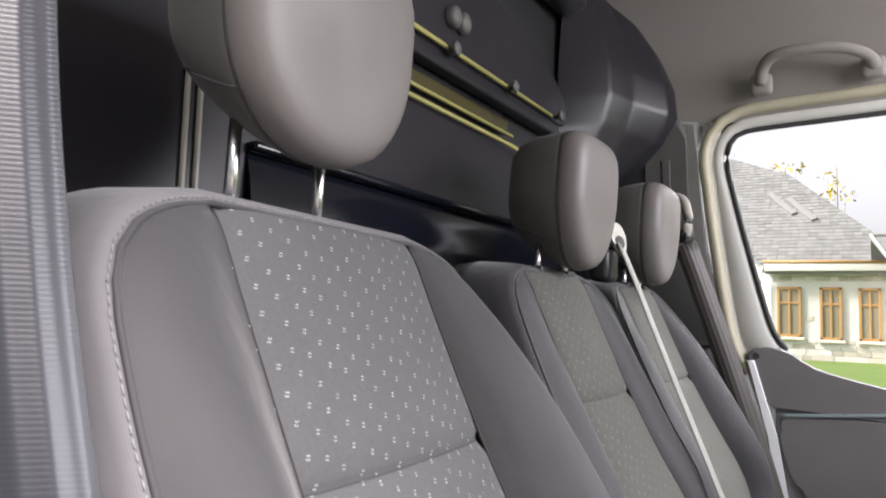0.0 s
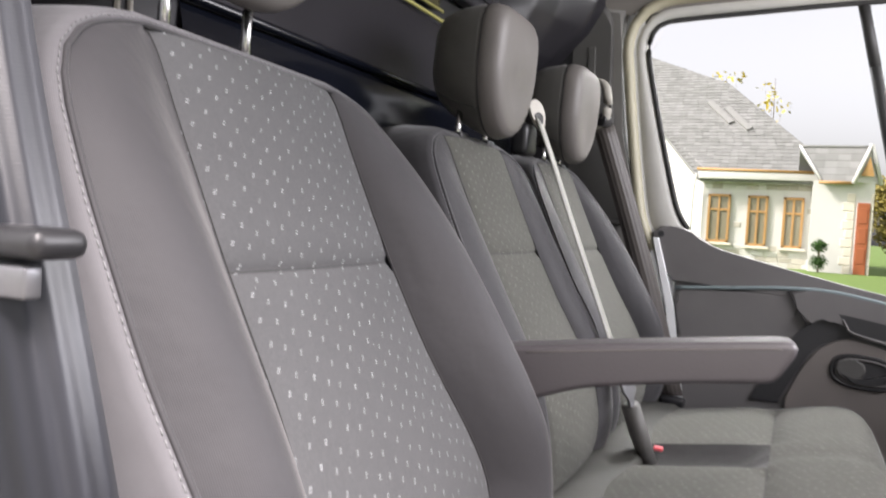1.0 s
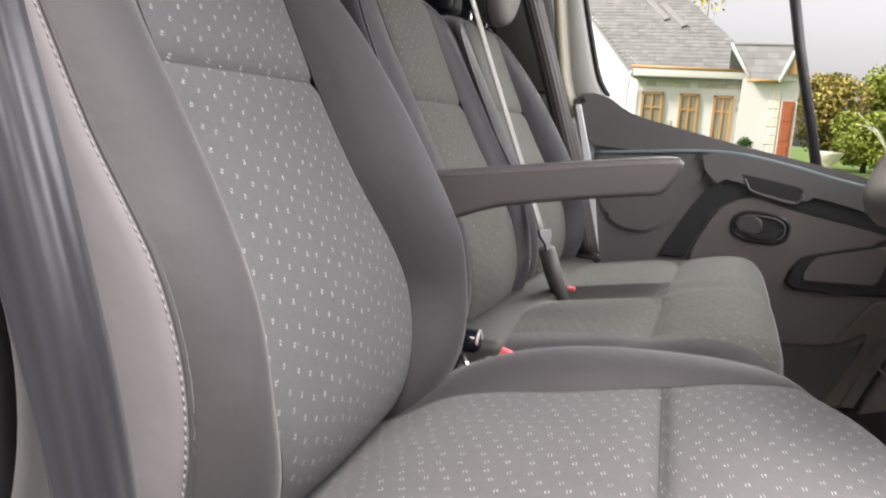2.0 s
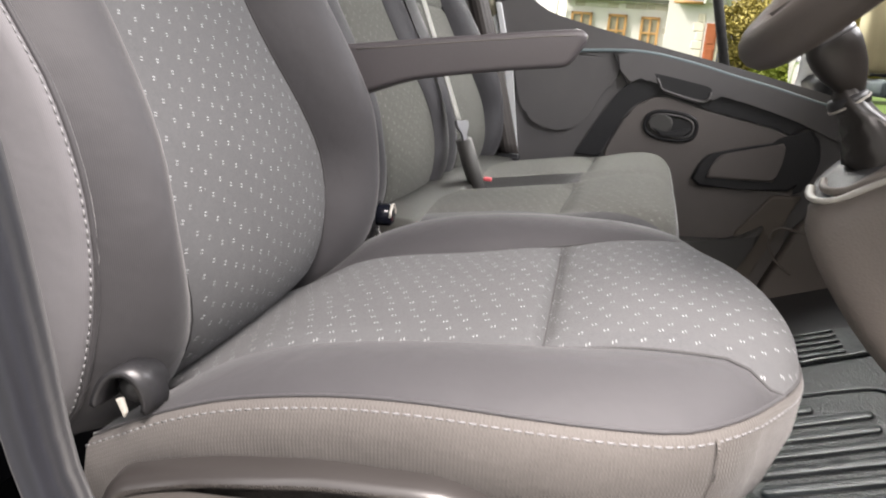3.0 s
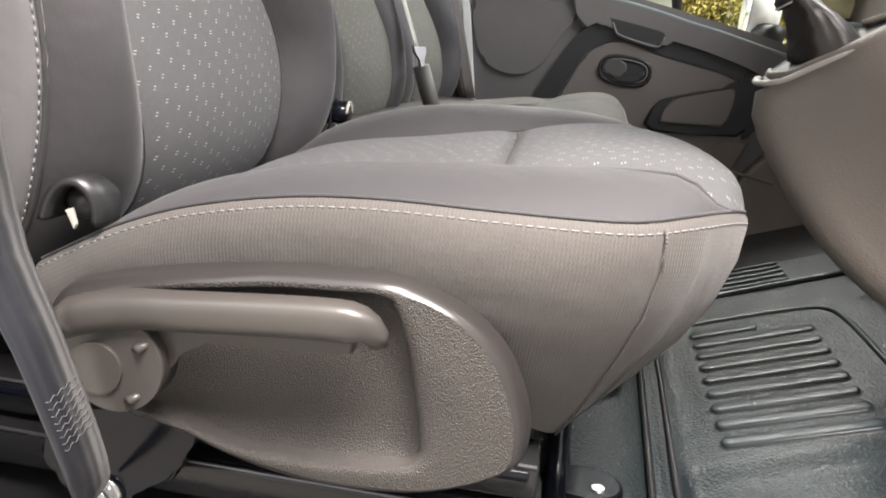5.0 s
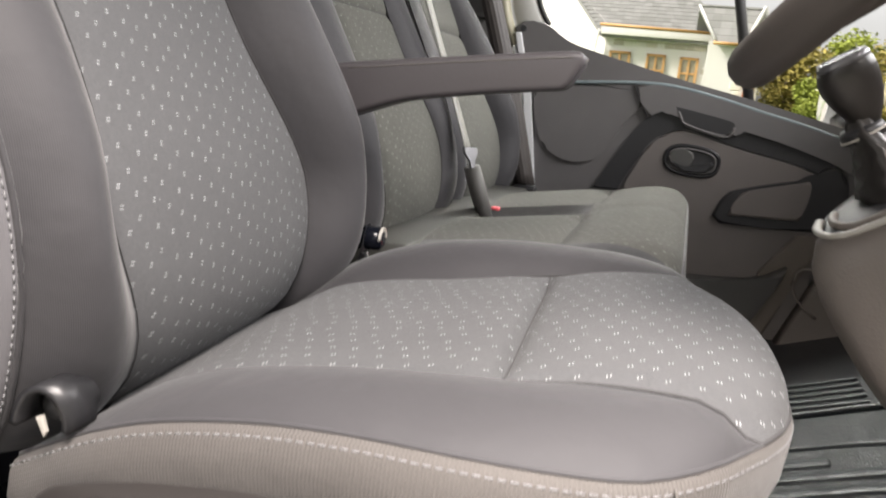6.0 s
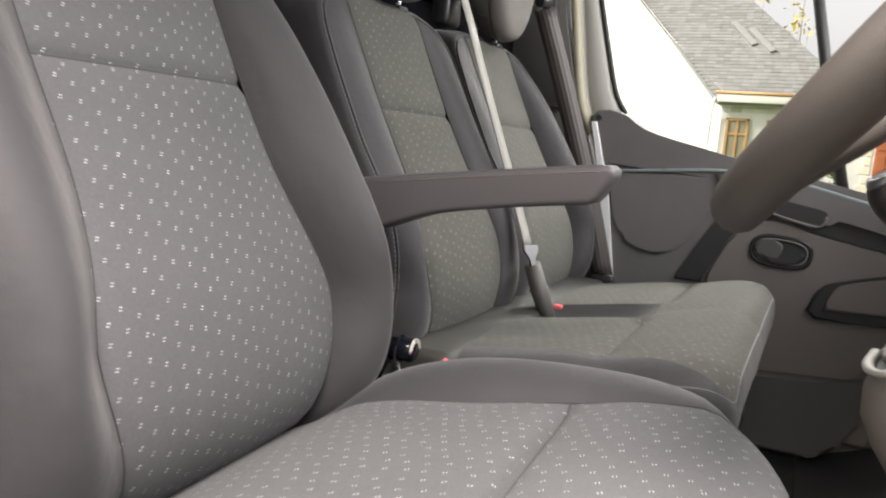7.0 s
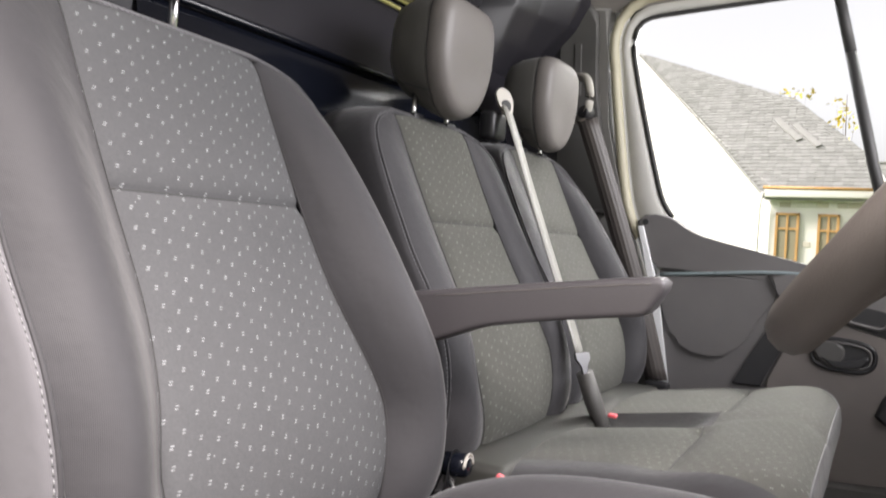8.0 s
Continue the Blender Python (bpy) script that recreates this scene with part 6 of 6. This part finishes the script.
def clumps(name, centers, leaf, count, color, seed, label, category, kind=""):
    """Many small leaves scattered through rough blobs."""
    r = random.Random(seed)
    vs, fs = [], []
    for _ in range(count):
        cx, cy, cz, rad = centers[r.randrange(len(centers))]
        d = Vector((r.gauss(0, 1), r.gauss(0, 1), r.gauss(0, 1))).normalized() * rad * (0.55 + 0.5 * r.random())
        p = Vector((cx, cy, cz)) + Vector((d.x, d.y, d.z * 0.9))
        u = Vector((r.gauss(0, 1), r.gauss(0, 1), r.gauss(0, 1))).normalized()
        w = u.cross(Vector((r.gauss(0, 1), r.gauss(0, 1), r.gauss(0, 1)))).normalized()
        s = leaf * r.uniform(0.6, 1.3)
        n = len(vs)
        vs.extend([p - u * s, p + w * s * 0.5, p + u * s, p - w * s * 0.5])
        fs.append((n, n + 1, n + 2, n + 3))
    me = bpy.data.meshes.new(name)
    me.from_pydata([tuple(v) for v in vs], [], fs)
    me.materials.append(color)
    return me


GREEN = leafy("hedge_leaf", (0.21, 0.25, 0.04))
BROWN = leafy("autumn_leaf", (0.28, 0.235, 0.06))
YELLOW_LEAF = leafy("yellow_leaf", (0.62, 0.50, 0.08))
BARK = mottled("bark", (0.12, 0.09, 0.06), 0.9)


def tree(name, x, y, h, rad, leaf, count, color, seed, label, kind="tree", twig=1.0):
    r = random.Random(seed)
    z = ground_z(y)
    t = thing(name, label, kind, (x, y, z))
    part("trunk", tube([(0, 0, -0.2), (0.05, 0, h * 0.4), (0, 0.05, h * 0.8)], [0.12 * twig, 0.09 * twig, 0.03 * twig], 8), BARK, t)
    cs = []
    for k in range(9):
        a = r.uniform(0, 2 * math.pi)
        q = r.uniform(0, rad * 0.7)
        c = (q * math.cos(a), q * math.sin(a), h * r.uniform(0.35, 0.85), rad * r.uniform(0.35, 0.55))
        cs.append(c)
        part("limb", tube([(0, 0, h * 0.25), (c[0] * 0.5, c[1] * 0.5, c[2] * 0.7), c[:3]], [0.05 * twig, 0.03 * twig, 0.01 * twig], 6), BARK, t)
    crown = new("crown", clumps("crown", cs, leaf, count, color, seed, "", ""))
    crown.parent = t
    return t


spots = [(3.4, 29, 3.3, 1.6, BROWN), (5.6, 30, 3.6, 1.9, GREEN), (8.0, 30, 3.9, 2.0, BROWN), (10.5, 31, 3.7, 2.1, GREEN), (13.0, 31, 4.2, 2.2, BROWN), (4.6, 27, 2.0, 1.2, GREEN), (6.8, 27.5, 2.3, 1.3, BROWN), (9.3, 27.5, 2.2, 1.4, GREEN), (15.5, 31, 3.9, 2.2, GREEN), (18, 32, 4.4, 2.4, BROWN), (21, 32, 4.2, 2.4, GREEN)]
for k, (x, y, h, rad, color) in enumerate(spots):
    tree("hedge_tree", x, y, h, rad, 0.082, 9500, color, 20 + k, "bushy hedge tree in green and autumn brown")
for k, (x, y) in enumerate(((-2.6, 30.0), (-0.9, 30.5))):
    tree("bare_tree", x, y, 8.7, 0.8, 0.10, 150, YELLOW_LEAF, 60 + k, "thin tree with a few yellow leaves behind the roof", twig=0.3)
bush = thing("topiary_bush", "clipped two-ball topiary bush beside the porch", "bush", (0.86, 22.1, ground_z(22.1)))
part("stem", tube([(0, 0, -0.1), (0, 0, 0.8)], 0.03, 6), BARK, bush)
crown = new("crown", clumps("crown", [(0, 0, 0.72, 0.22), (0, 0, 0.28, 0.24), (0, 0, 0.72, 0.12), (0, 0, 0.3, 0.12)], 0.035, 1500, leafy("box_leaf", (0.03, 0.075, 0.012)), 5, "", ""))
crown.parent = bush
urn = thing("stone_planter", "pale stone garden planter on the lawn", "planter", (3.05, 22.4, ground_z(22.4)))
part("bowl", loft([[(r * math.cos(2 * math.pi * k / 24), r * math.sin(2 * math.pi * k / 24), z) for k in range(24)] for z, r in ((0, 0.22), (0.05, 0.22), (0.08, 0.10), (0.28, 0.10), (0.33, 0.22), (0.55, 0.34), (0.60, 0.36), (0.64, 0.36))]), STONE, urn)
yucca = thing("spiky_plant", "plant with long pale leaves on the lawn", "plant", (3.6, 17.5, ground_z(17.5)))
for k in range(16):
    a = 2 * math.pi * k / 16 + rng.uniform(-0.2, 0.2)
    l = rng.uniform(0.7, 1.1)
    d = Vector((math.cos(a), math.sin(a), 0))
    part("leaf", ribbon(spline([(0, 0, 0.75), d * l * 0.4 + Vector((0, 0, 1.2)), d * l * 0.8 + Vector((0, 0, 1.25 + rng.uniform(-0.2, 0.3)))], 8), 0.045, (-math.sin(a), math.cos(a), 0), 0.004), mottled("pale_leaf", (0.5, 0.5, 0.36), 0.6), yucca)
part("stem", tube([(0, 0, -0.1), (0, 0, 0.8)], 0.06, 8), BARK, yucca)

mirror = thing("door_mirror", "white cased door mirror outside the window", "mirror", (0.86, 1.60, 0.62))
part("mirror_case", loft([[(dx, w * math.cos(2 * math.pi * k / 24), 0.01 + h * math.sin(2 * math.pi * k / 24)) for k in range(24)] for dx, w, h in ((0.05, 0.05, 0.045), (0.04, 0.085, 0.070), (0.0, 0.095, 0.080), (-0.03, 0.095, 0.080))]), WHITE, mirror)
gl = Nodes("mirror_glass")
gl.base(rgb(0.9, 0.9, 0.9), 0.02, 1.0)
part("mirror_glass", loft([[(dx, 0.085 * math.cos(2 * math.pi * k / 24), 0.01 + 0.070 * math.sin(2 * math.pi * k / 24)) for k in range(24)] for dx in (-0.032, -0.035)]), gl.mat, mirror)
part("mirror_arm", tube([(0.0, -0.06, -0.04), (0.03, -0.16, -0.05)], 0.025, 8), BLACK, mirror)
